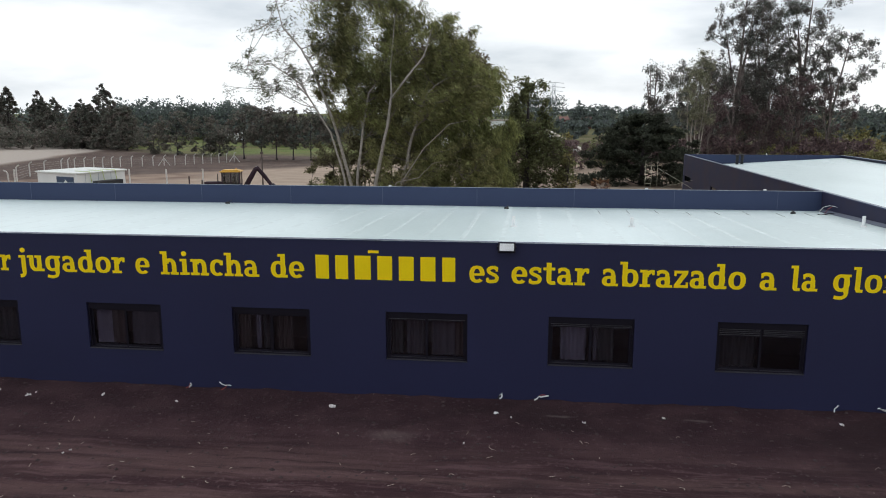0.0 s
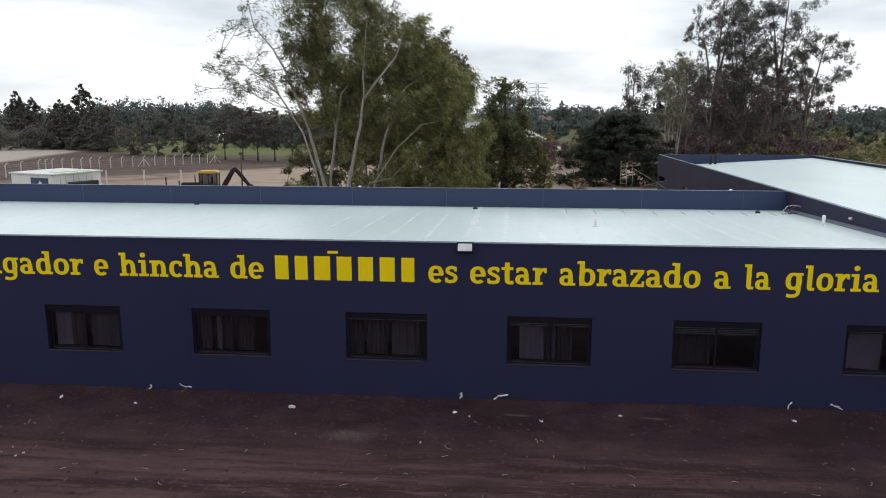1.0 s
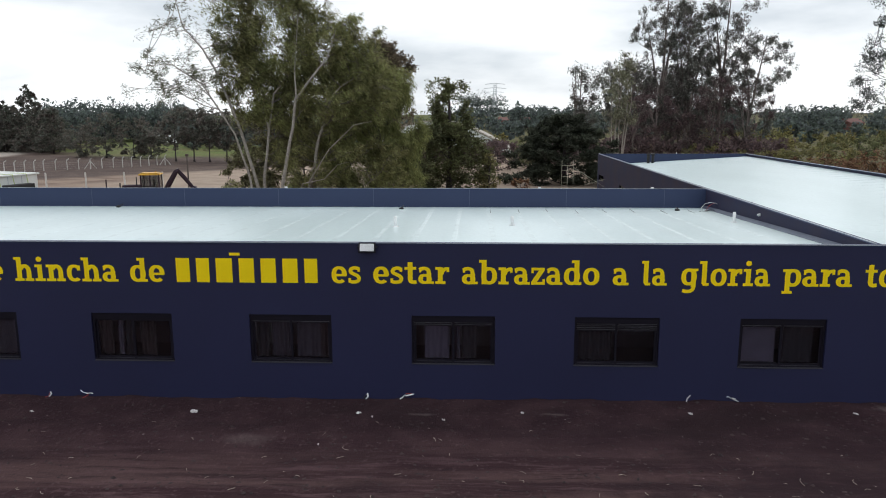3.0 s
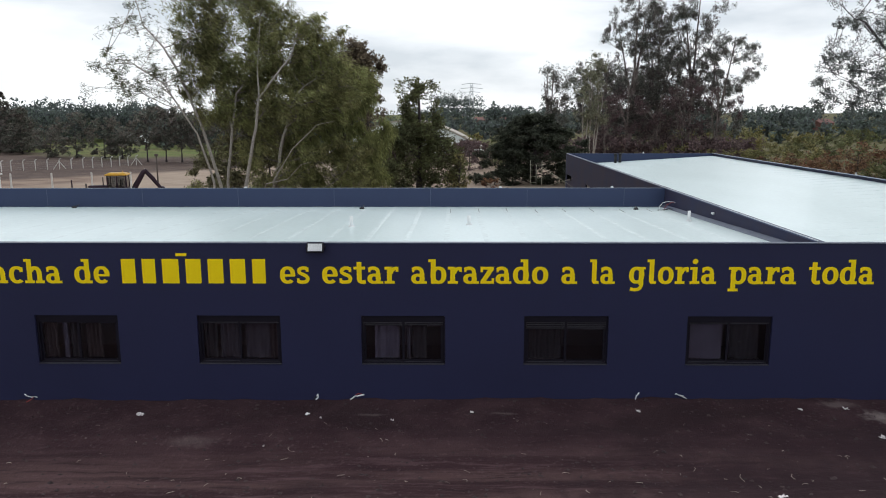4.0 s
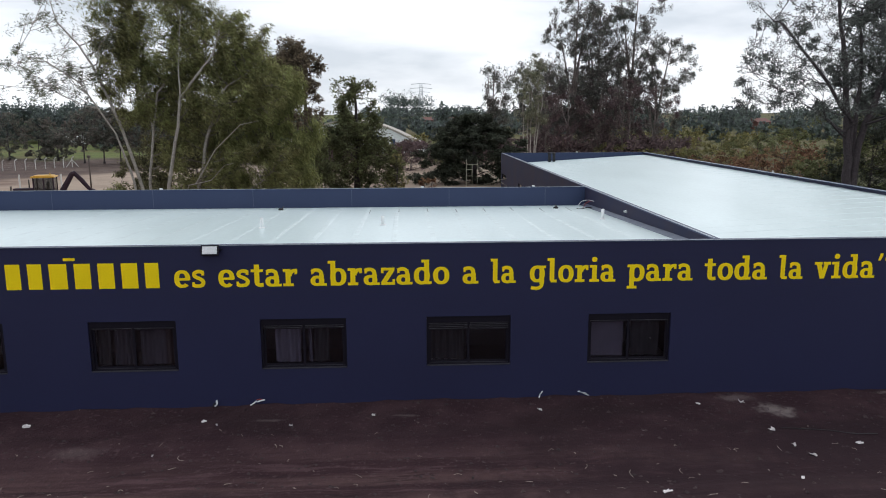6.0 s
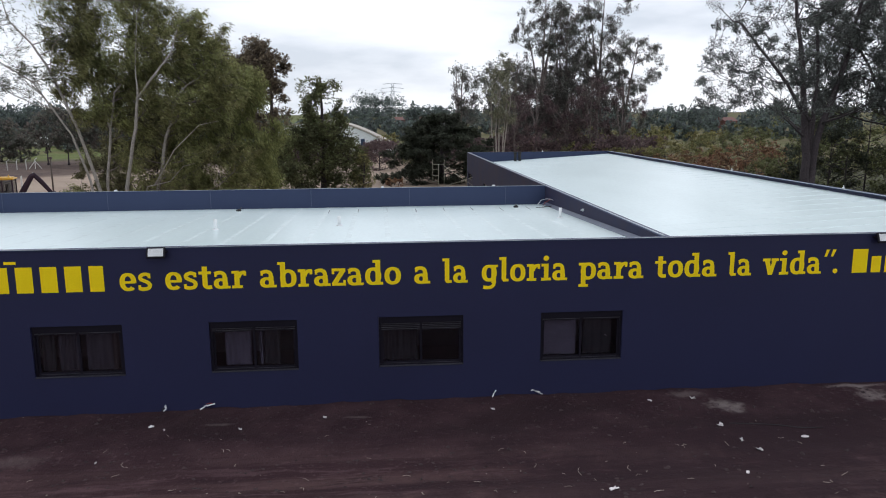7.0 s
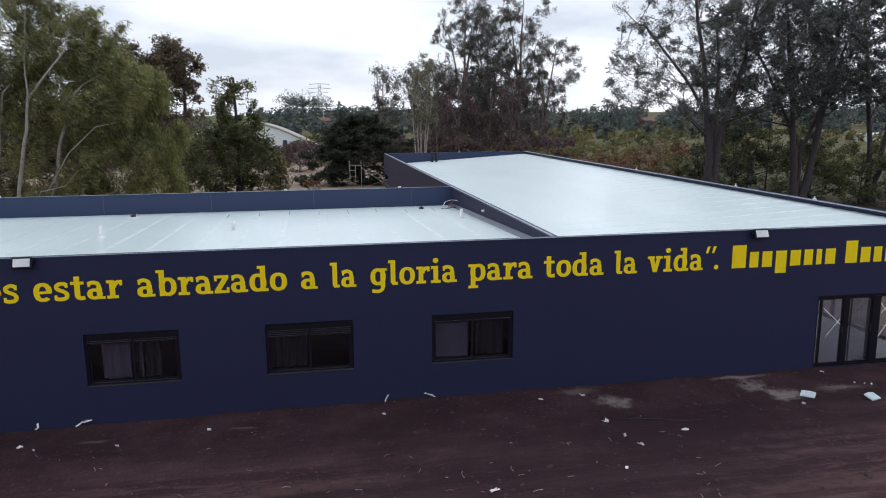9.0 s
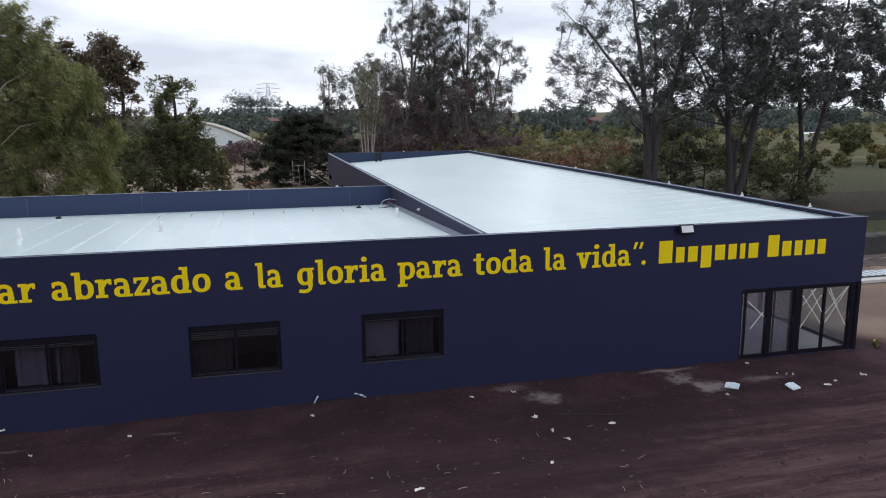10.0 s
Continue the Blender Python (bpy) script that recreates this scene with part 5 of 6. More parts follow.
# the large trees to the east
def spreading(seed, at, height, spread, n, label, forks, per=42, leaf=(0.14, 0.055)):
    r = np.random.default_rng(seed)
    tr = []
    for x, y, h0, tx, ty, h1, rad in forks:
        tr.append(([(x * 0.25, y * 0.25, 0), (x, y, h0), ((x + tx) / 2 + 0.2, (y + ty) / 2, (h0 + h1) / 2), (tx, ty, h1)], rad, 0.07))
    cl = []
    for k in range(n):
        a = r.uniform(0, 2 * math.pi)
        q = spread * math.sqrt(r.uniform(0.02, 1))
        top = height * (1 - 0.35 * (q / spread) ** 2)
        low = height * 0.36 + 0.05 * q
        h = r.uniform(low, top)
        s = r.uniform(0.4, 0.8)
        cl.append(((q * math.cos(a), 0.75 * q * math.sin(a), h), (s * 1.15, s * 1.15, s * 0.95), 7 * r.uniform(0.5, 1.3)))
    return tree("spreading_tree", label, at, tr, cl, leaf, L_RIGHT, DARKBARK, seed + 100, droop=0.2, per=per, limb_r=0.07, shell=0.6, group="large trees to the east")


spreading(40, (32.3, 28.2, 0), 19.0, 7.6, 270, "large spreading tree with dark forked trunk", [(-0.3, 0, 4.0, -2.0, 0.3, 15.5, 0.38), (0.2, 0, 5.0, 2.6, -0.5, 15.5, 0.33), (0.0, 0.2, 5.5, 0.6, 1.5, 13.5, 0.2), (-0.3, 0.1, 6.5, -5.0, 0.4, 12.4, 0.17)])
spreading(41, (40.0, 30.0, 0), 20.0, 7.6, 380, "large dense tree with two dark trunks", [(-0.4, 0, 3.0, -2.0, 0.3, 16, 0.36), (0.9, 0, 3.0, 2.4, -0.5, 17, 0.38), (0.3, 0.3, 4.0, 4.6, 1.0, 14.5, 0.2), (-0.2, 0.3, 5.0, -4.6, 0.6, 13.0, 0.15)], per=36, leaf=(0.18, 0.075))
spreading(42, (48.5, 33.0, 0), 21.0, 8.0, 290, "dark spreading tree at the field edge", [(-0.2, 0, 3.0, -2.0, 0.3, 16, 0.3), (0.6, 0, 3.2, 2.6, -0.5, 16, 0.3)], per=34, leaf=(0.22, 0.10))
spreading(43, (63.0, 37.0, 0), 20.0, 7.5, 130, "dark spreading tree at the field edge", [(-0.2, 0, 3.0, -2.0, 0.3, 15, 0.3), (0.6, 0, 3.2, 2.6, -0.5, 15, 0.3)], per=26, leaf=(0.34, 0.16))
for i, (x, y, h, w, mat, lab) in enumerate(((38.2, 33.5, 6.4, 3.4, L_BROAD, "dark thicket under the large trees"), (41.5, 36.0, 9.0, 4.2, L_CYPRESS, "dark thicket under the large trees"), (36.6, 33.0, 7.4, 2.8, L_CYPRESS, "dark thicket under the large trees"), (4.6, 76.0, 4.2, 2.6, L_UNDER, "brownish bush beyond the sandy yard"), (9.0, 80.0, 4.0, 2.6, L_BROAD, "dark bush beyond the sandy yard"), (35.5, 36.0, 4.2, 2.8, L_BROAD, "dark thicket under the large trees"), (44.0, 34.0, 5.2, 2.6, L_BROAD, "dark thicket under the large trees"),
                                            (46.8, 32.0, 5.6, 2.8, L_BROAD, "dark thicket under the large trees"),
                                            (45.0, 46.0, 9.0, 6.0, L_BROAD, "dark thicket behind the large trees"), (54.0, 50.0, 6.0, 4.5, L_BROAD, "dark thicket behind the large trees"), (37.0, 46.0, 5.0, 3.6, L_RED, "rust-coloured shrub in the rough field"), (33.0, 50.0, 3.4, 3.2, L_RED, "rust-coloured shrub in the rough field"), (30.0, 60.0, 3.0, 2.8, L_OLIVE, "olive shrub in the rough field"), (37.5, 66.0, 3.6, 4.2, L_OLIVE, "olive shrub in the rough field"),
                                            (43.5, 74.0, 4.6, 4.4, L_OLIVE, "yellow-green shrub in the rough field"), (52.0, 82.0, 4.2, 4.5, L_BROAD, "dark green shrub in the rough field"), (40.0, 56.0, 3.0, 3.0, L_RED, "rust-coloured shrub in the rough field"),
                                            (36.0, 88.0, 3.0, 4.5, L_OLIVE, "yellow-green shrub in the rough field"), (56.0, 66.0, 4.0, 4.0, L_BROAD, "dark green shrub in the rough field"), (62.0, 92.0, 5.0, 5.5, L_BROAD, "dark green shrub in the rough field"),
                                            (48.0, 60.0, 3.2, 3.4, L_OLIVE, "olive shrub in the rough field"), (27.5, 70.0, 2.4, 2.4, L_OLIVE, "yellowish shrub behind the wing"), (58.0, 50.0, 3.6, 3.0, L_OLIVE, "olive shrub in the rough field"))):
    rr = np.random.default_rng(60 + i)
    tree("shrub", lab, (x, y, 0), [([(0, 0, 0), (0.1, 0, h * 0.35), (0.1, 0, h * 0.7)], 0.08, 0.03)], cloud(rr, int(24 + 7 * w), (0, 0, h * 0.46), (w * 1.15, w * 1.0, h * 0.5), 0.75, 6), (0.23, 0.10), mat, DARKBARK, 160 + i, per=20, shell=0.8, category="shrub", group="field shrubs", twigs=False)
rr = np.random.default_rng(80)
tree("broadleaf_tree", "small round field tree with a short trunk", (84, 67, 0), [([(0, 0, 0), (0, 0, 1.6), (0.1, 0, 3.5)], 0.2, 0.05)], cloud(rr, 30, (0, 0, 3.6), (2.8, 2.4, 2.0), 0.8, 9), (0.4, 0.2), L_BROAD, DARKBARK, 180, per=18)


# conifers and trees beyond the yard
def conifer(seed, at, height, w, label, mat=L_CONIFER):
    r = np.random.default_rng(seed)
    cl = []
    tips = [(0.0, 0.0, 1.0), (r.uniform(0.2, 0.34) * w, r.normal() * 0.4, r.uniform(0.84, 0.95)), (-r.uniform(0.2, 0.4) * w, r.normal() * 0.4, r.uniform(0.76, 0.92))]
    for k in range(int(90 + height * 6)):
        tx, ty, top = tips[int(r.choice(3, p=(0.5, 0.27, 0.23)))]
        u = r.uniform(0.04, 1.0)
        reach = (1.15 if top < 1 else 1.6) * w * (1 - u) ** 0.8 * r.uniform(0.7, 1.2) + 0.1
        a = r.uniform(0, 2 * math.pi)
        q = reach * math.sqrt(r.uniform(0.15, 1))
        cl.append(((tx + q * math.cos(a), ty + q * math.sin(a), height * top * u + 0.12 * q), (1.45 - 1.15 * u, 1.45 - 1.15 * u, 0.62 - 0.1 * u), 6))
    return tree("conifer_tree", label, at, [([(0, 0, 0), (0, 0, height * 0.5), (0, 0, height * 0.98)], 0.22, 0.04)], cl, (0.92, 0.26), mat, DARKBARK, seed + 200, per=7, twigs=False, group="trees beyond the yard")


for i, (x, y, h, w) in enumerate(((-190, 211, 17.4, 5.6), (-174, 215, 19.4, 5.4), (-163, 215, 18.4, 5.4), (-156, 213, 15.7, 5.4), (-139.5, 214, 20.4, 6.8), (-146, 212, 15.4, 6.4), (-131, 206, 14.6, 6.2), (-123, 198, 13.0, 5.2),
                                  (-182, 222, 16.0, 6.2), (-169, 225, 14.7, 6.4), (-151, 225, 14.0, 6.4), (-135, 220, 13.5, 6.4), (-143, 206, 12.7, 6.2))):
    conifer(70 + i, (x, y, G(x, y)), h, w * 0.8, "dark conifer in the row beyond the yard")
for i, (x, y, h, w) in enumerate(((-97, 178, 11.8, 4.0), (-89, 177, 11.0, 3.8), (-106, 182, 8.5, 3.6), (-83.5, 175, 7.5, 2.6), (-72.0, 163, 14.1, 3.5), (-67, 162, 13.4, 3.2), (-62.6, 160.5, 13.4, 3.5), (-58.3, 160.5, 12.6, 3.2), (-53.4, 159, 13.1, 3.7), (-46, 158, 12.6, 3.5))):
    rr = np.random.default_rng(90 + i)
    tree("broadleaf_tree", "dark round-headed tree in the row beyond the yard", (x, y, G(x, y)), [([(0, 0, 0), (0, 0, 2.5), (0.1, 0, h * 0.8)], 0.24, 0.05)], cloud(rr, 56, (0, 0, h * (0.5 if i < 4 else 0.6)), (w * (1.6 if i < 4 else 1.25), w * 1.3, h * (0.5 if i < 4 else 0.38)), 1.1, 7, -0.95), (0.56, 0.23), L_CONIFER, DARKBARK, 190 + i, per=15, twigs=False, group="trees beyond the yard")


# far woods, all round the horizon
def woods(name, label, seed, arcs, mat, leaf):
    r = np.random.default_rng(seed)
    C, W = [], []
    for a0, a1, d0, d1, h0, h1, count, n in arcs:
        for k in range(count):
            a, d = radians(r.uniform(a0, a1)), r.uniform(d0, d1)
            x, y = 3 + d * math.sin(a), -17 + d * math.cos(a)
            h = r.uniform(h0, h1)
            w = h * r.uniform(0.4, 0.7)
            hub = unit(r.normal(size=(30, 3))) * (r.uniform(0, 1, 30) ** 0.6)[:, None] * 0.8
            v = hub[r.integers(0, 30, n)] + unit(r.normal(size=(n, 3))) * (r.uniform(0, 1, n) ** 0.4)[:, None] * 0.23
            v[:, 2] = np.where(v[:, 2] < 0, -np.sqrt(np.abs(v[:, 2])), v[:, 2])
            c = np.array([x, y, G(x, y) + h * 0.5]) + v * np.array([w, w, h * 0.5])
            C.append(c)
            W.append(unit(r.normal(size=(n, 3))))
    ob = new(name, leaf_mesh(name, np.concatenate(C), np.concatenate(W), leaf, leaf * 0.6, mat, r))
    return tagged(ob, label, "woods", kind="stuff")


woods("far_woods", "dark belt of woods along the horizon", 300, [(-60, -20, 345, 430, 13.0, 18.0, 130, 260), (-32, -21, 330, 380, 15.5, 20.5, 46, 360), (-22, -6, 260, 340, 8, 12, 70, 240), (-6, 14, 320, 420, 8, 13, 70, 280), (10, 60, 330, 420, 8, 12.5, 210, 220), (-12, 42, 190, 300, 3, 6.5, 110, 150), (60, 130, 250, 330, 9, 14, 50, 200),
                                                                      (-1.2, 2.4, 650, 690, 22, 30, 14, 520), (130, 300, 170, 260, 8, 13, 60, 200)], L_FAR, 1.35)
woods("hedge_trees", "scattered bushes and hedges in the fields", 301, [(-14, 2, 130, 210, 2, 5, 26, 300), (14, 24, 150, 260, 2, 4, 40, 300), (24, 60, 150, 290, 1.5, 4.0, 120, 260), (34, 60, 105, 150, 1.0, 2.2, 50, 260)], L_OLIVE, 0.5)
woods("brown_hedge", "brown bushes in front of the arched hall", 302, [(-6, 7, 98, 112, 2.0, 4.2, 30, 420), (5, 22, 106, 128, 2.0, 4.6, 60, 500)], L_UNDER, 0.42)
woods("undergrowth", "dark undergrowth along the row of conifers", 303, [(-46, -30, 258, 285, 4.0, 9.5, 80, 300), (-24, -10, 290, 340, 3.5, 7.0, 40, 340)], L_CONIFER, 0.75)

# ---- yard: fence, cabin, backhoe, scaffold, posts ----
fence = thing("fence", "concrete-post fence with bent tops and wire", "fence", (0, 0, 0))
bent = merge([sweep([(0, 0, 0), (0, 0, 1.95), (0.12, 0, 2.15), (0.42, 0, 2.35)], 0.10, 6)])
post_me = mesh("post", *bent, CONCRETE)
line = [(-73.7, 81.0), (-81.0, 94.0), (-85.5, 104.2), (-88.5, 113.5), (-91.0, 121.5), (-90.0, 126.5), (-87.6, 132.5), (-82.3, 136.5), (-77.0, 141.0), (-73.0, 145.6), (-69.5, 150.5)]
dense = []
for (ax, ay), (bx, by) in zip(line[:-1], line[1:]):
    n = max(1, round(math.hypot(bx - ax, by - ay) / 2.0)) if by > 127 else 1 if by < 120 else 2
    dense += [(ax + (bx - ax) * k / n, ay + (by - ay) * k / n) for k in range(n)]
dense.append(line[-1])
for x, y in dense:
    part("post", post_me, None, fence, at=pose(x, y, G(x, y) - 0.02, 0, 0, 20))
for h in (0.3, 0.7, 1.1, 1.5, 1.85):
    part("wire", mesh("wire", *sweep([(x, y, G(x, y) + h) for x, y in dense], 0.012, 4), MESHWIRE), None, fence)
for j in (14, len(dense) - 1):
    x, y = dense[j]
    for s in (-1, 1):
        part("brace", mesh("brace", *sweep([(x, y, G(x, y) + 1.7), (x + s * 1.1, y + s * 0.5, G(x, y))], 0.07, 6), CONCRETE), None, fence)
fence2 = thing("fence", "nearer line of plain concrete fence posts", "fence", (0, 0, 0))
for k in range(9):
    x, y = -70.5 + 4.2 * k, 62.5 + 1.25 * k
    part("post", mesh("post", *sweep([(x, y, G(x, y) - 0.05), (x, y, G(x, y) + 2.45)], 0.10, 6), CONCRETE), None, fence2)
fence3 = thing("fence", "leaning concrete posts with bent tops beside the cabin", "fence", (0, 0, 0))
for k, (x, y) in enumerate(((-53.0, 42.1), (-55.6, 47.3), (-58.0, 52.7), (-60.9, 59.1), (-63.9, 66.4))):
    part("post", post_me, None, fence3, at=pose(x, y, G(x, y) - 0.02, 0, 3, 200 + 4 * k))

cabin = thing("site_cabin", "white panel site cabin with a flat roof", "cabin", (-42.7, 47.5, G(-42.7, 47.5)), -19.7)
cabin.scale = (1.21, 1.21, 1.21)
cl_, cw_, ch_ = 4.7, 4.6, 2.35
part("wall", boxes((-cl_, 0.0, 0.12, 0.0, cw_, ch_), bevel=0.03), CABIN, cabin)
part("roof", boxes((-cl_ - 0.12, -0.12, ch_, 0.12, cw_ + 0.12, ch_ + 0.12), bevel=0.02), CABINROOF, cabin, "pale flat roof slab")
part("skid", boxes((-cl_ + 0.3, 0.2, 0.0, -cl_ + 0.5, cw_ - 0.2, 0.12), (-0.5, 0.2, 0.0, -0.3, cw_ - 0.2, 0.12)), DARKSTEEL, cabin)
sign = part("sign", boxes((-2.35, -0.03, 1.05, -0.35, -0.005, 2.12)), SIGNBLUE, cabin, "blue sign with a pale triangle")
part("sign_shape", mesh("sign_shape", [(-1.95, -0.034, 1.15), (-0.7, -0.034, 1.15), (-1.0, -0.034, 1.65), (-1.3, -0.034, 1.9)], [(0, 1, 2, 3)], CABIN), None, sign)
for y in (1.1, 2.3, 3.5):
    part("strap", tube("strap", [(-1.6, y, ch_ + 0.13), (0.14, y, ch_ + 0.13), (0.16, y + 0.1, 1.6), (0.1, y + 0.1, 0.6)], 0.03, LIME, 6), None, cabin, "lime-green strap")
    part("panel_joint", boxes((0.001, y - 0.35, 0.15, 0.012, y - 0.31, ch_ - 0.02)), FLASH, cabin)
part("bench", boxes((0.25, 1.2, 0.0, 0.9, 3.6, 1.75), bevel=0.04), BLACK, cabin)

hoe = thing("backhoe_loader", "yellow-roofed backhoe loader with folded dark arm", "digger", (-30.85, 55.9, G(-30.85, 55.9)), 12)
hoe.scale = (1.05, 1.05, 1.05)
part("chassis", boxes((-2.6, -0.55, 0.65, 0.9, 0.55, 1.25), (-2.7, -0.45, 1.15, -0.9, 0.45, 1.75), (0.7, -0.7, 0.55, 1.05, 0.7, 1.2), bevel=0.05), DARKSTEEL, hoe)
part("cab", boxes((-0.95, -0.72, 1.2, -0.85, -0.62, 2.7), (-0.95, 0.62, 1.2, -0.85, 0.72, 2.7), (0.72, -0.72, 1.2, 0.82, -0.62, 2.7), (0.72, 0.62, 1.2, 0.82, 0.72, 2.7), (-0.1, -0.72, 1.2, 0.0, -0.65, 2.7), (-0.95, -0.72, 1.2, 0.82, 0.72, 1.55)), DARKSTEEL, hoe)
part("cab_glass", boxes((-0.86, -0.70, 1.55, 0.74, -0.68, 2.65), (-0.86, 0.68, 1.55, 0.74, 0.70, 2.65), (-0.92, -0.62, 1.55, -0.90, 0.62, 2.65), (0.77, -0.62, 1.55, 0.79, 0.62, 2.65)), CABGLASS, hoe)
part("seat", boxes((-0.3, -0.3, 1.5, 0.2, 0.3, 1.7), (0.1, -0.3, 1.7, 0.25, 0.3, 2.3), bevel=0.04), BLACK, hoe)
part("cab_roof", boxes((-1.1, -0.80, 2.7, 0.92, 0.80, 2.84), (-0.9, -0.65, 2.84, 0.7, 0.65, 2.92), bevel=0.05), MACHINE, hoe, "yellow cab roof")
part("beacon", tube("beacon", [(0.3, 0.4, 2.92), (0.3, 0.4, 3.0), (0.3, 0.4, 3.06)], [0.06, 0.06, 0.02], MACHINE, 8), None, hoe)
part("exhaust", tube("exhaust", [(-1.5, 0.3, 1.7), (-1.5, 0.3, 2.5)], 0.05, BLACK, 8), None, hoe)
for x, y, rr_ in ((-2.1, -0.85, 0.45), (-2.1, 0.85, 0.45), (0.2, -0.95, 0.72), (0.2, 0.95, 0.72)):
    wheel = part("wheel", tube("wheel", [(x, y - 0.12, rr_), (x, y + 0.12, rr_)], rr_ * 0.55, MACHINE, 16), None, hoe)
    part("tyre", tube("tyre", [(x, y - 0.17, rr_), (x, y - 0.15, rr_), (x, y + 0.15, rr_), (x, y + 0.17, rr_)], [rr_ * 0.6, rr_, rr_, rr_ * 0.6], TYRE, 20), None, wheel)
part("boom", mesh("boom", *sweep([(1.0, 0, 0.9), (1.45, 0, 1.6), (2.25, 0, 2.95), (2.55, 0, 3.05)], [0.22, 0.28, 0.24, 0.26], 6), DARKSTEEL), None, hoe)
part("arm", mesh("arm", *sweep([(2.4, 0, 3.1), (3.0, 0, 2.4), (3.7, 0, 1.45)], [0.20, 0.22, 0.17], 6), DARKSTEEL), None, hoe)
part("ram", mesh("ram", *sweep([(1.35, 0, 1.9), (2.4, 0, 3.25)], 0.05, 6), WIRE), None, hoe)
part("bucket", mesh("bucket", *merge([sweep([(3.85, -0.3, 1.25), (3.85, 0.3, 1.25)], 0.30, 8)]), DARKSTEEL), None, hoe)
part("loader_arm", boxes((-4.0, -0.75, 0.9, -1.0, -0.62, 1.15), (-4.0, 0.62, 0.9, -1.0, 0.75, 1.15), bevel=0.03), DARKSTEEL, hoe)
part("loader_bucket", mesh("loader_bucket", [(-4.9, -1.1, 0.5), (-4.9, 1.1, 0.5), (-4.0, 1.1, 0.45), (-4.0, -1.1, 0.45), (-4.2, -1.1, 1.4), (-4.2, 1.1, 1.4), (-3.95, 1.1, 1.3), (-3.95, -1.1, 1.3)], [(0, 1, 2, 3), (2, 3, 7, 6), (3, 2, 5, 4), (0, 3, 4), (1, 5, 2), (4, 5, 6, 7)], DARKSTEEL), None, hoe)
part("loader_upright", boxes((-4.25, -0.05, 0.9, -4.15, 0.05, 2.3)), DARKSTEEL, hoe)

for x, y, h in ((-34.0, 55.5, 2.0), (-36.3, 79.3, 4.3)):
    pole = thing("timber_post", "weathered dark timber post in the yard", "post", (x, y, G(x, y)), group="yard posts")
    part("post", tube("post", [(0, 0, -0.1), (0, 0, h)], [0.11, 0.09], TIMBER, 8), None, pole)
    if h > 3:
        part("lamp_box", boxes((-0.2, -0.12, h - 0.1, 0.2, 0.12, h + 0.2), bevel=0.02), TIMBER, pole)

scaf = thing("scaffold_tower", "narrow yellowed steel scaffold tower by the wing", "scaffold", (9.3, 42.0, 0))
for x in (-0.46, 0.46):
    for y in (0.0,):
        part("standard", tube("standard", [(x, y, 0), (x, y, 3.4)], 0.018, SCAFFOLD, 6), None, scaf)
for z in (0.6, 1.1, 1.6, 2.1, 2.6, 3.0):
    for y in (0.0,):
        part("rung", tube("rung", [(-0.46, y, z), (0.46 if z in (0.6, 1.1, 3.0) else 0.02, y, z)], 0.015, SCAFFOLD, 6), None, scaf)
part("inner_standard", tube("inner_standard", [(0.0, 0.0, 0.6), (0.0, 0.0, 3.0)], 0.02, SCAFFOLD, 6), None, scaf)
for a, b in (((0.46, 0.0, 2.85), (2.19, -4.6, 1.7)), ((0.46, 0.0, 1.2), (2.19, -4.6, 2.3))):
    part("brace", tube("brace", [a, b], 0.014, SCAFFOLD, 6), None, scaf)

# ---- distance: hall, pylon, houses ----
hall = thing("arched_hall", "white hall with an arched roof beyond the yard", "hall", (-5.6, 117, G(-5.6, 117)))
hall.scale = (0.648, 0.648, 1.13)
arch = [(-22 + 44 * k / 24, 0.3 + 4.7 * math.sin(math.pi * k / 24)) for k in range(25)]
n = len(arch)
vs = [(x, 0, 0) for x, _ in arch] + [(x, 0, z) for x, z in arch]
part("gable_wall", mesh("gable_wall", vs + [(a, 0.3, c) for a, _, c in vs], [(k, k + 1, n + k + 1, n + k) for k in range(n - 1)] + [(2 * n + k, 3 * n + k, 3 * n + k + 1, 2 * n + k + 1) for k in range(n - 1)], HALLWALL), None, hall)
part("roof", mesh("roof", [(x, -0.3, z + 0.05) for x, z in arch] + [(x + 1, 9, z + 0.05) for x, z in arch] + [(x, -0.3, z + 0.3) for x, z in arch] + [(x + 1, 9, z + 0.3) for x, z in arch],
                  [(2 * n + k, 2 * n + k + 1, 3 * n + k + 1, 3 * n + k) for k in range(n - 1)] + [(k, n + k, n + k + 1, k + 1) for k in range(n - 1)] + [(k, k + 1, 2 * n + k + 1, 2 * n + k) for k in range(n - 1)], HALLROOF), None, hall, "tan arched roof")
for x in (-16, -11.5, -7, -2.5, 2, 6.5, 11, 15.5):
    part("window", boxes((x, -0.06, 1.2, x + 1.1, -0.01, 3.0 - 0.006 * x * x)), SIGNBLUE, hall)
part("side_wall", boxes((21.5, 0.3, 0, 21.8, 2, 0.5)), HALLWALL, hall)

pylon = thing("transmission_pylon", "grey lattice electricity pylon on the horizon", "pylon", (18.0, 600, G(18, 600)))
ph = 29.0
for sx in (-1, 1):
    for sy in (-1, 1):
        part("leg", tube("leg", [(sx * 3.2, sy * 3.2, 0), (sx * 1.3, sy * 1.3, ph * 0.62), (sx * 0.9, sy * 0.9, ph)], 0.2, STEEL, 5), None, pylon)
for k in range(9):
    z0, z1 = ph * k / 9, ph * (k + 1) / 9
    w0, w1 = 3.2 - 2.2 * min(1, k / 6), 3.2 - 2.2 * min(1, (k + 1) / 6)
    for s in (-1, 1):
        part("lattice_bar", tube("lattice_bar", [(-s * w0, -w0, z0), (s * w1, -w1, z1)], 0.12, STEEL, 4), None, pylon)
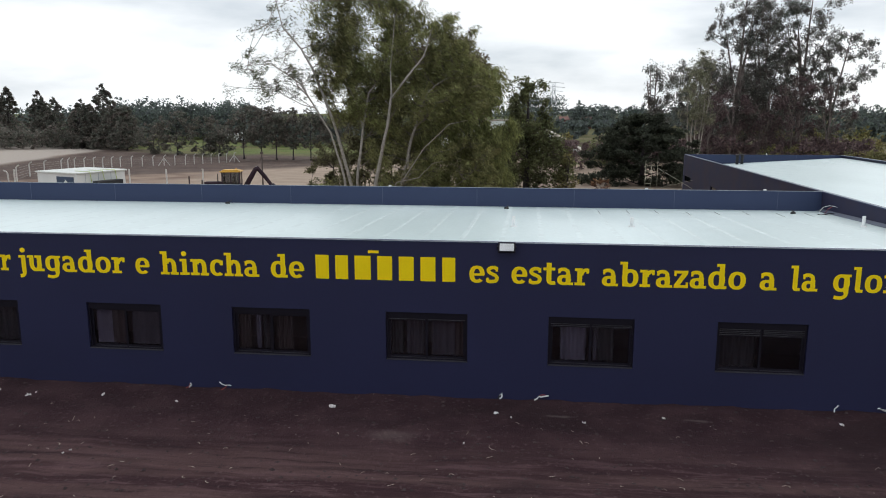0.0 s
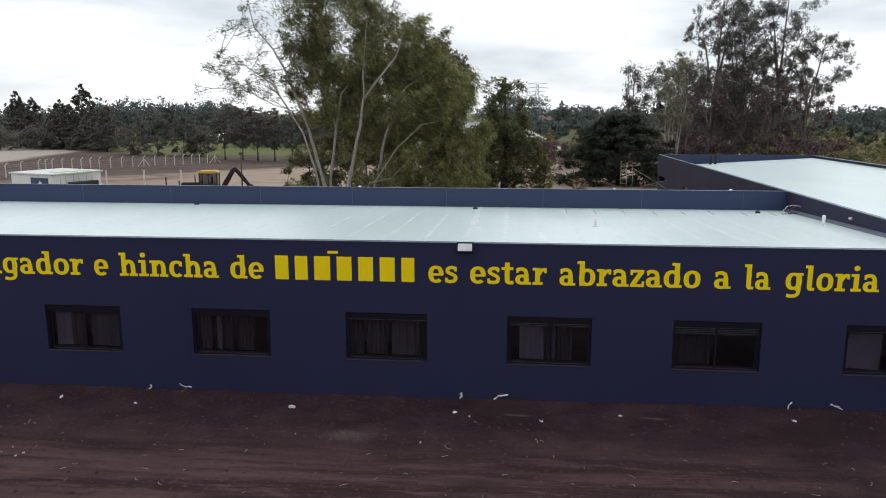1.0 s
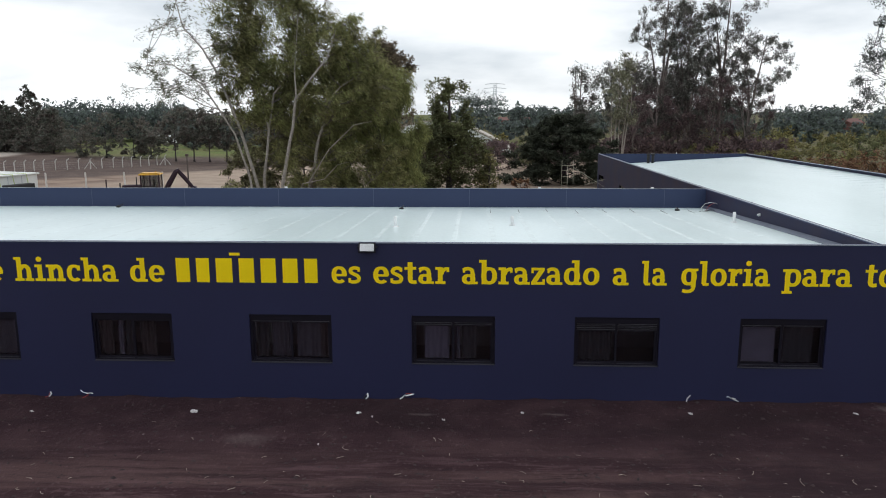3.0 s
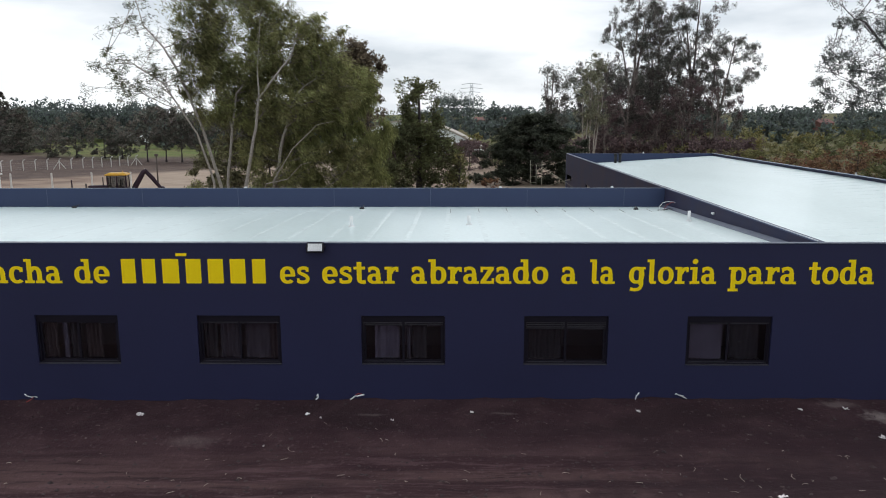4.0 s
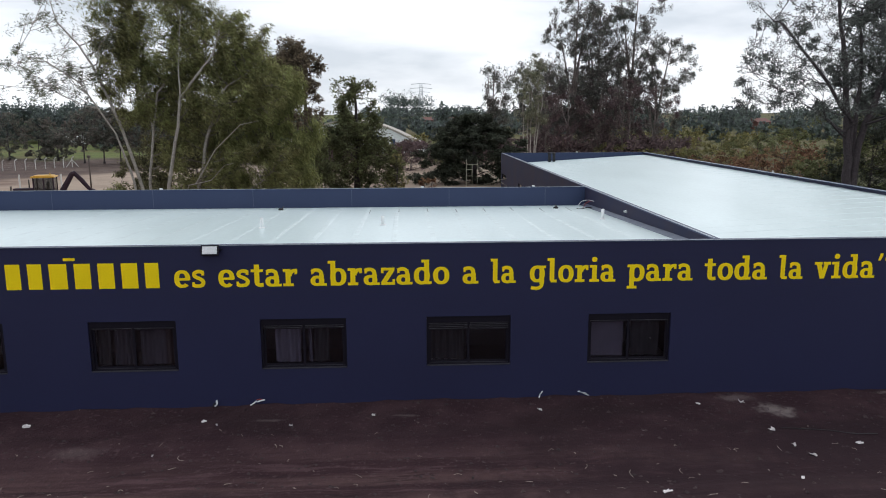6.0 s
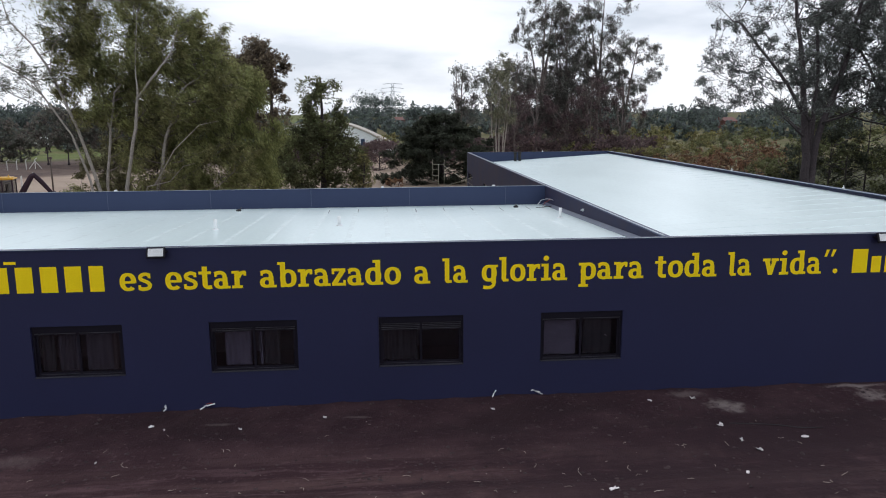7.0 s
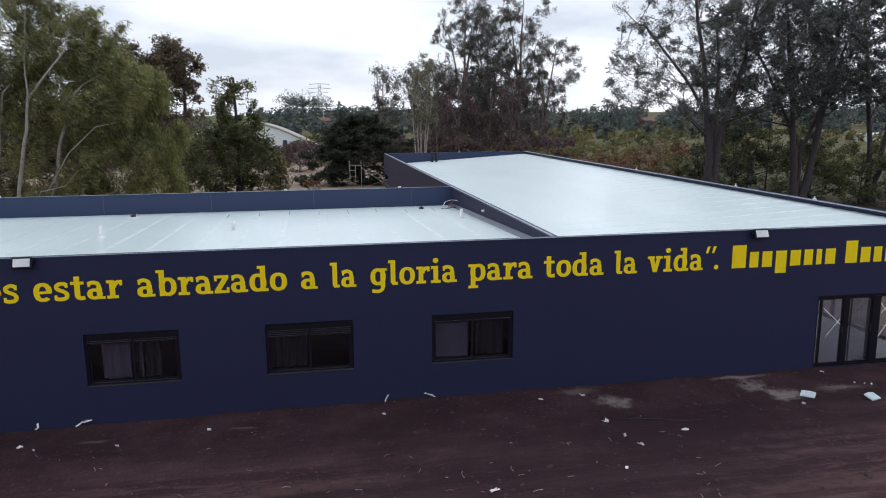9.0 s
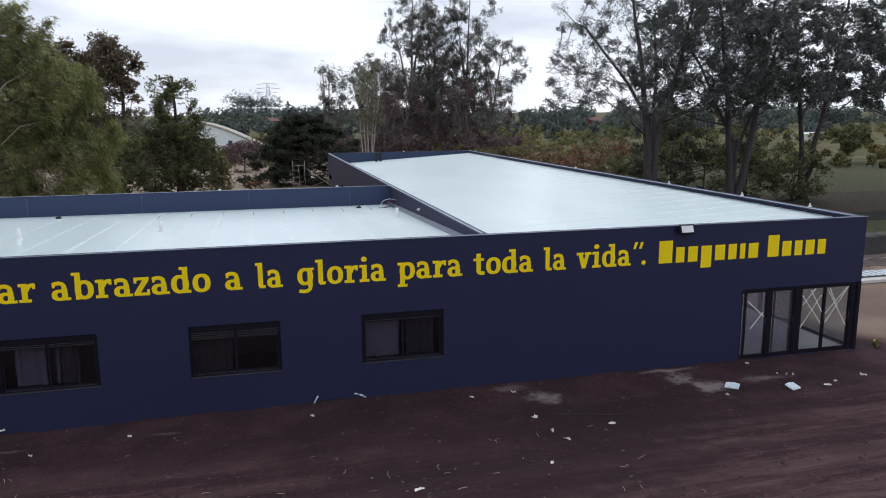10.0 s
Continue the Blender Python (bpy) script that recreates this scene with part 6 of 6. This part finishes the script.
for z, w in ((ph, 8.0), (ph - 3.4, 9.0), (ph - 6.5, 7.0)):
    part("cross_arm", tube("cross_arm", [(-w, 0, z), (0, 0, z + 0.8), (w, 0, z)], 0.2, STEEL, 4), None, pylon)


def house(at, w, d, h, rise_, wall, roof, label, turn=0):
    hs = thing("house", label, "house", (at[0], at[1], G(*at)), turn, group="far houses")
    part("wall", boxes((-w / 2, -d / 2, 0, w / 2, d / 2, h)), wall, hs)
    part("roof", mesh("roof", [(-w / 2 - 0.4, -d / 2 - 0.4, h), (w / 2 + 0.4, -d / 2 - 0.4, h), (w / 2 + 0.4, d / 2 + 0.4, h), (-w / 2 - 0.4, d / 2 + 0.4, h), (-w / 2 - 0.4, 0, h + rise_), (w / 2 + 0.4, 0, h + rise_)],
                      [(0, 1, 5, 4), (2, 3, 4, 5), (0, 4, 3), (1, 2, 5), (3, 2, 1, 0)], roof), None, hs)
    for x in (-w * 0.28, w * 0.22):
        part("window", boxes((x, -d / 2 - 0.05, 1.0, x + 1.4, -d / 2, 2.2)), SIGNBLUE, hs)
    return hs


house((150, 285), 7, 7, 3.2, 1.6, BRICK, BRICK, "red house at the edge of the far fields", 20)
house((20, 330), 14, 8, 4.0, 1.4, BRICK, BRICK, "low reddish house behind far trees", 0)
house((-121, 282), 13, 8, 2.6, 0.7, HALLWALL, HALLWALL, "long white shed beyond the trees", 10)
house((-84, 318), 20, 10, 4.4, 1.2, HALLWALL, HALLWALL, "white shed half hidden by trees", 10)
house((138, 138), 16, 5, 1.5, 0.3, HALLWALL, HALLWALL, "long pale shed across the field", 30)

# ---- east side: paving strip and cable drum yard ----
pave = tagged(new("pavement", mesh("pavement", [(24.2, 6.9, 0.02), (40, 6.9, 0.02), (40, 8.5, 0.02), (24.2, 8.5, 0.02), (24.2, 6.9, 0.14), (40, 6.9, 0.14), (40, 8.5, 0.14), (24.2, 8.5, 0.14)],
                                   [(4, 5, 6, 7), (0, 1, 5, 4), (1, 2, 6, 5), (2, 3, 7, 6), (3, 0, 4, 7)], CONCRETE)), "low pale concrete strip beside the building", "pavement", kind="structure")
# pale slats that form the stripes across the concrete strip
pallet = thing("stripe_row", "row of pale slats forming stripes on the concrete strip", "pallet", (28.3, 7.75, 0.14))
for k in range(14):
    part("slat", boxes((0.34 * k, -0.42, 0.06, 0.34 * k + 0.2, 0.42, 0.09)), BOARD, pallet)
hosepipe = thing("ground_pipe", "pale plastic pipe lying along the yard edge", "pipe", (30.0, 10.6, 0))
part("pipe", tube("pipe", [(x, y, G(30 + x, 10.6 + y) + 0.07) for x, y in ((0, -0.5), (3, 0.1), (6, 0.45), (10, 0.6), (16, 0.4))], 0.07, CONCRETE, 8), None, hosepipe)
part("bearer", boxes((0, -0.4, 0.0, 4.6, -0.32, 0.06), (0, 0.32, 0.0, 4.6, 0.4, 0.06)), TIMBER, pallet)


# ---- scraps and clods on the soil in front ----
def scrap(x, y, w, d, h, turn, mat, name, label, cat, seed):
    """A crumpled flat piece with a little thickness."""
    rr = np.random.default_rng(seed)
    k = 4
    vs, fs = [], []
    for layer in (0, 1):
        for j in range(k):
            for i in range(k):
                u, v = i / (k - 1) - 0.5, j / (k - 1) - 0.5
                vs.append((w * u * (1 + 0.25 * rr.normal() * (abs(u) > 0.4)), d * v * (1 + 0.25 * rr.normal() * (abs(v) > 0.4)), 0.004 + h * abs(rr.normal()) * 0.6 - 0.006 * layer))
    for i in range(k - 1):
        for j in range(k - 1):
            a = j * k + i
            fs.append((a, a + 1, a + k + 1, a + k))
            b = a + k * k
            fs.append((b, b + k, b + k + 1, b + 1))
    ring = [i for i in range(k)] + [j * k + k - 1 for j in range(1, k)] + [(k - 1) * k + i for i in range(k - 2, -1, -1)] + [j * k for j in range(k - 2, 0, -1)]
    for a, b in zip(ring, ring[1:] + ring[:1]):
        fs.append((b, a, a + k * k, b + k * k))
    ob = new(name, mesh(name, vs, fs, mat))
    ob.matrix_basis = pose(x, y, G(x, y) + 0.004, 0, 0, turn)
    return tagged(ob, label, cat)


for i, (x, y, w, d) in enumerate(((-14.04, -0.8, 0.10, 0.06), (-13.08, -1.01, 0.20, 0.14), (-12.94, -0.88, 0.06, 0.06), (-11.12, -0.82, 0.16, 0.10), (-9.03, -1.01, 0.16, 0.08), (-5.0, -0.87, 0.22, 0.22), (-0.94, -0.9, 0.16, 0.14),
                                  (3.05, -0.83, 0.16, 0.12), (7.07, -0.79, 0.17, 0.10), (11.03, -0.65, 0.14, 0.09), (12.12, -0.64, 0.16, 0.10), (12.08, -2.29, 0.22, 0.18), (12.2, -3.03, 0.18, 0.10), (12.35, -3.53, 0.20, 0.08), (13.68, -2.98, 0.20, 0.10),
                                  (-9.96, -3.99, 0.07, 0.05), (-9.99, -4.2, 0.06, 0.05), (17.18, -2.27, 0.12, 0.12), (19.13, -0.35, 0.16, 0.08), (20.04, -2.37, 0.26, 0.12), (20.53, -2.09, 0.18, 0.12), (19.68, -1.29, 0.08, 0.06),
                                  (19.5, -1.15, 0.06, 0.05), (19.8, -1.4, 0.06, 0.05), (21.6, -1.9, 0.14, 0.2), (8.73, -4.9, 0.24, 0.12), (11.58, -4.51, 0.16, 0.10), (-1.56, -2.61, 0.09, 0.06), (-0.56, -1.19, 0.07, 0.05), (1.15, -1.25, 0.10, 0.05))):
    scrap(x, y, w * 0.64, d * 0.55, 0.04, 37 * i % 180, PAPER, "scrap", "crumpled white scrap lying on the soil", "scrap", 400 + i)
for i, (x, y, w, d, turn) in enumerate(((17.66, -1.78, 0.34, 0.20, -46), (19.03, -2.33, 0.28, 0.25, 12))):
    b = thing("board_offcut", "pale blue-white board offcut lying on the soil", "board", (x, y, G(x, y) + 0.02), turn, group="board offcuts")
    part("sheet", mesh("sheet", [(-w / 2, -d / 2, 0), (w / 2, -d / 2, 0.01), (w / 2, d / 2 * 0.8, 0.07), (w * 0.1, d / 2 * 1.1, 0.08), (-w / 2, d / 2, 0.06), (-w / 2, -d / 2, 0.03), (w / 2, -d / 2, 0.04), (w / 2, d / 2 * 0.8, 0.10), (w * 0.1, d / 2 * 1.1, 0.11), (-w / 2, d / 2, 0.09)],
                           [(4, 3, 2, 1, 0), (5, 6, 7, 8, 9), (0, 1, 6, 5), (1, 2, 7, 6), (2, 3, 8, 7), (3, 4, 9, 8), (4, 0, 5, 9)], BOARD), None, b)


def stub(x, label, tails):
    """Loose cable ends sticking out of the wall foot."""
    c = thing("cable_stub", label, "cable", (x, -0.002, G(x, -0.1)), group="loose cable ends")
    for pts, rad, mat, nm in tails:
        part(nm, tube(nm, [(0.8 * a, 0.8 * b, 0.8 * d) for a, b, d in pts], 0.75 * rad, mat, 6), None, c)


stub(-9.13, "loose white and red cable end at the wall foot", [([(0, 0.01, 0.10), (0.05, -0.06, 0.16), (0.10, -0.10, 0.12), (0.02, -0.12, 0.03)], 0.022, PVC, "white_tail"), ([(-0.03, 0.01, 0.10), (0.0, -0.08, 0.05), (-0.08, -0.15, 0.02)], 0.014, REDHOSE, "red_tail")])
stub(-8.10, "forked white and red cable end at the wall foot", [([(0.03, 0.01, 0.10), (-0.02, -0.08, 0.12), (-0.14, -0.12, 0.18), (-0.20, -0.13, 0.25)], 0.018, PVC, "white_tail"), ([(0.03, 0.01, 0.10), (0.10, -0.05, 0.12), (0.18, -0.1, 0.13)], 0.018, PVC, "white_tail"), ([(0, 0.01, 0.08), (-0.04, -0.1, 0.04), (-0.12, -0.22, 0.01)], 0.014, REDHOSE, "red_tail")])
stub(-0.87, "short white cable loop at the wall foot", [([(0, 0.01, 0.10), (0.06, -0.08, 0.20), (0.07, -0.1, 0.10), (0.0, -0.12, 0.04)], 0.028, PVC, "white_tail"), ([(0.02, 0.01, 0.10), (-0.04, -0.08, 0.10), (-0.06, -0.1, 0.03)], 0.018, BLACK, "black_tail")])
stub(0.13, "white and pink cable ends at the wall foot", [([(-0.02, 0.01, 0.08), (0.05, -0.08, 0.10), (0.18, -0.12, 0.15), (0.28, -0.12, 0.17)], 0.026, PVC, "white_tail"), ([(-0.02, 0.01, 0.08), (-0.08, -0.1, 0.05), (-0.16, -0.16, 0.02)], 0.024, PVC, "white_tail"), ([(0.0, 0.01, 0.12), (0.1, -0.06, 0.17), (0.2, -0.08, 0.17)], 0.014, REDHOSE, "red_tail")])
stub(7.21, "short white cable end at the wall foot", [([(0, 0.01, 0.08), (0.02, -0.06, 0.14), (0.06, -0.08, 0.22)], 0.022, PVC, "white_tail"), ([(0, 0.01, 0.08), (-0.03, -0.07, 0.05), (-0.05, -0.1, 0.01)], 0.02, PVC, "white_tail")])
stub(8.30, "frayed pale cable end at the wall foot", [([(-0.05, 0.01, 0.10), (-0.12, -0.06, 0.17), (-0.18, -0.08, 0.16)], 0.018, PVC, "white_tail"), ([(-0.05, 0.01, 0.10), (0.06, -0.08, 0.08), (0.18, -0.1, 0.03)], 0.018, CONCRETE, "grey_tail"), ([(-0.05, 0.01, 0.10), (0.0, -0.08, 0.13), (0.1, -0.1, 0.11)], 0.012, PVC, "white_tail")])
lead = thing("ground_cable", "black cable lying loosely across the soil", "cable", (12.3, -2.25, 0))
part("cable", tube("cable", [(x, y, G(12.3 + x, -2.25 + y) + 0.02) for x, y in ((0, 0), (0.5, -0.10), (1.0, -0.24), (1.5, -0.38), (2.0, -0.40))], 0.009, BLACK, 6), None, lead)
sprig = thing("yellow_weed", "small yellow-flowered weed at the building corner", "plant", (23.82, -0.02, G(23.82, 0)))
rr = np.random.default_rng(500)
pts = np.abs(rr.normal(size=(60, 3))) * np.array([0.07, 0.05, 0.10]) * rr.choice([-1, 1], (60, 3)) * np.array([1, 1, 0]) + np.array([0, 0, 1]) * rr.uniform(0.03, 0.20, (60, 1))
part("leaf_tuft", leaf_mesh("leaf_tuft", pts, unit(rr.normal(size=(60, 3))), 0.12, 0.06, L_OLIVE, rr), None, sprig)
part("flower", leaf_mesh("flower", pts[:14] + np.array([0, 0, 0.05]), unit(rr.normal(size=(14, 3))), 0.07, 0.06, MACHINE, rr), None, sprig)

# clods, stones and straw, strewn past counting
LUMP = np.array([(1, 0, 0), (-1, 0, 0), (0, 1, 0), (0, -1, 0), (0, 0, 1), (0.6, 0.6, -0.3), (-0.6, -0.6, -0.3)])
LUMP_F = [(4, 0, 2), (4, 2, 1), (4, 1, 3), (4, 3, 0), (0, 5, 2), (1, 6, 3)]


def strewn(name, label, seed, count, smin, smax, mat, flat, ymin=-9.5, ymax=-0.05, power=2.0, near=0.0):
    r = np.random.default_rng(seed)
    vs, fs = [], []
    for k in range(count):
        x = r.uniform(-19, 25)
        y = ymax + (ymin - ymax) * r.uniform() ** (1.6 if near else 1.0)
        s = smin + (smax - smin) * r.uniform() ** (power + 1)
        a = r.uniform(0, 2 * math.pi)
        ca, sa = math.cos(a), math.sin(a)
        p = LUMP * (1 + 0.35 * r.normal(size=(7, 1))) * np.array(flat) * s
        z = G(x, y)
        o = len(vs)
        vs += [(x + ca * q[0] - sa * q[1], y + sa * q[0] + ca * q[1], z + q[2] + 0.1 * s) for q in p]
        fs += [tuple(i + o for i in f) for f in LUMP_F]
    ob = new(name, mesh(name, vs, fs, mat))
    return tagged(ob, label, name.replace("_", " "), kind="stuff")


strewn("soil_clods", "crumbly dark clods scattered over the turned soil", 600, 6500, 0.012, 0.055, CLOD, (1, 1, 0.6))
strewn("small_stones", "small pale stones scattered over the soil", 601, 240, 0.008, 0.028, STONE, (1, 0.8, 0.6), near=1.0)


def straws(count, seed):
    """Curled pale stalks lying on the soil."""
    r = np.random.default_rng(seed)
    bits = []
    for k in range(count):
        x, y = r.uniform(-19, 14), -1.2 - 8.0 * r.uniform() ** 0.7
        a, turn, ln = r.uniform(0, 2 * math.pi), r.normal() * 0.5, r.uniform(0.04, 0.16) * (2.0 if r.uniform() < 0.12 else 1)
        pts = []
        for q in range(4):
            pts.append((x, y, G(x, y) + 0.012 + 0.02 * math.sin(q * 1.05) * r.uniform(0, 1)))
            x, y, a = x + ln / 3 * math.cos(a), y + ln / 3 * math.sin(a), a + turn
        bits.append(sweep(pts, 0.0055, 3))
    ob = new("straw_bits", mesh("straw_bits", *merge(bits), STRAW))
    return tagged(ob, "dry straw and twig bits scattered over the soil", "straw", kind="stuff")


straws(330, 602)
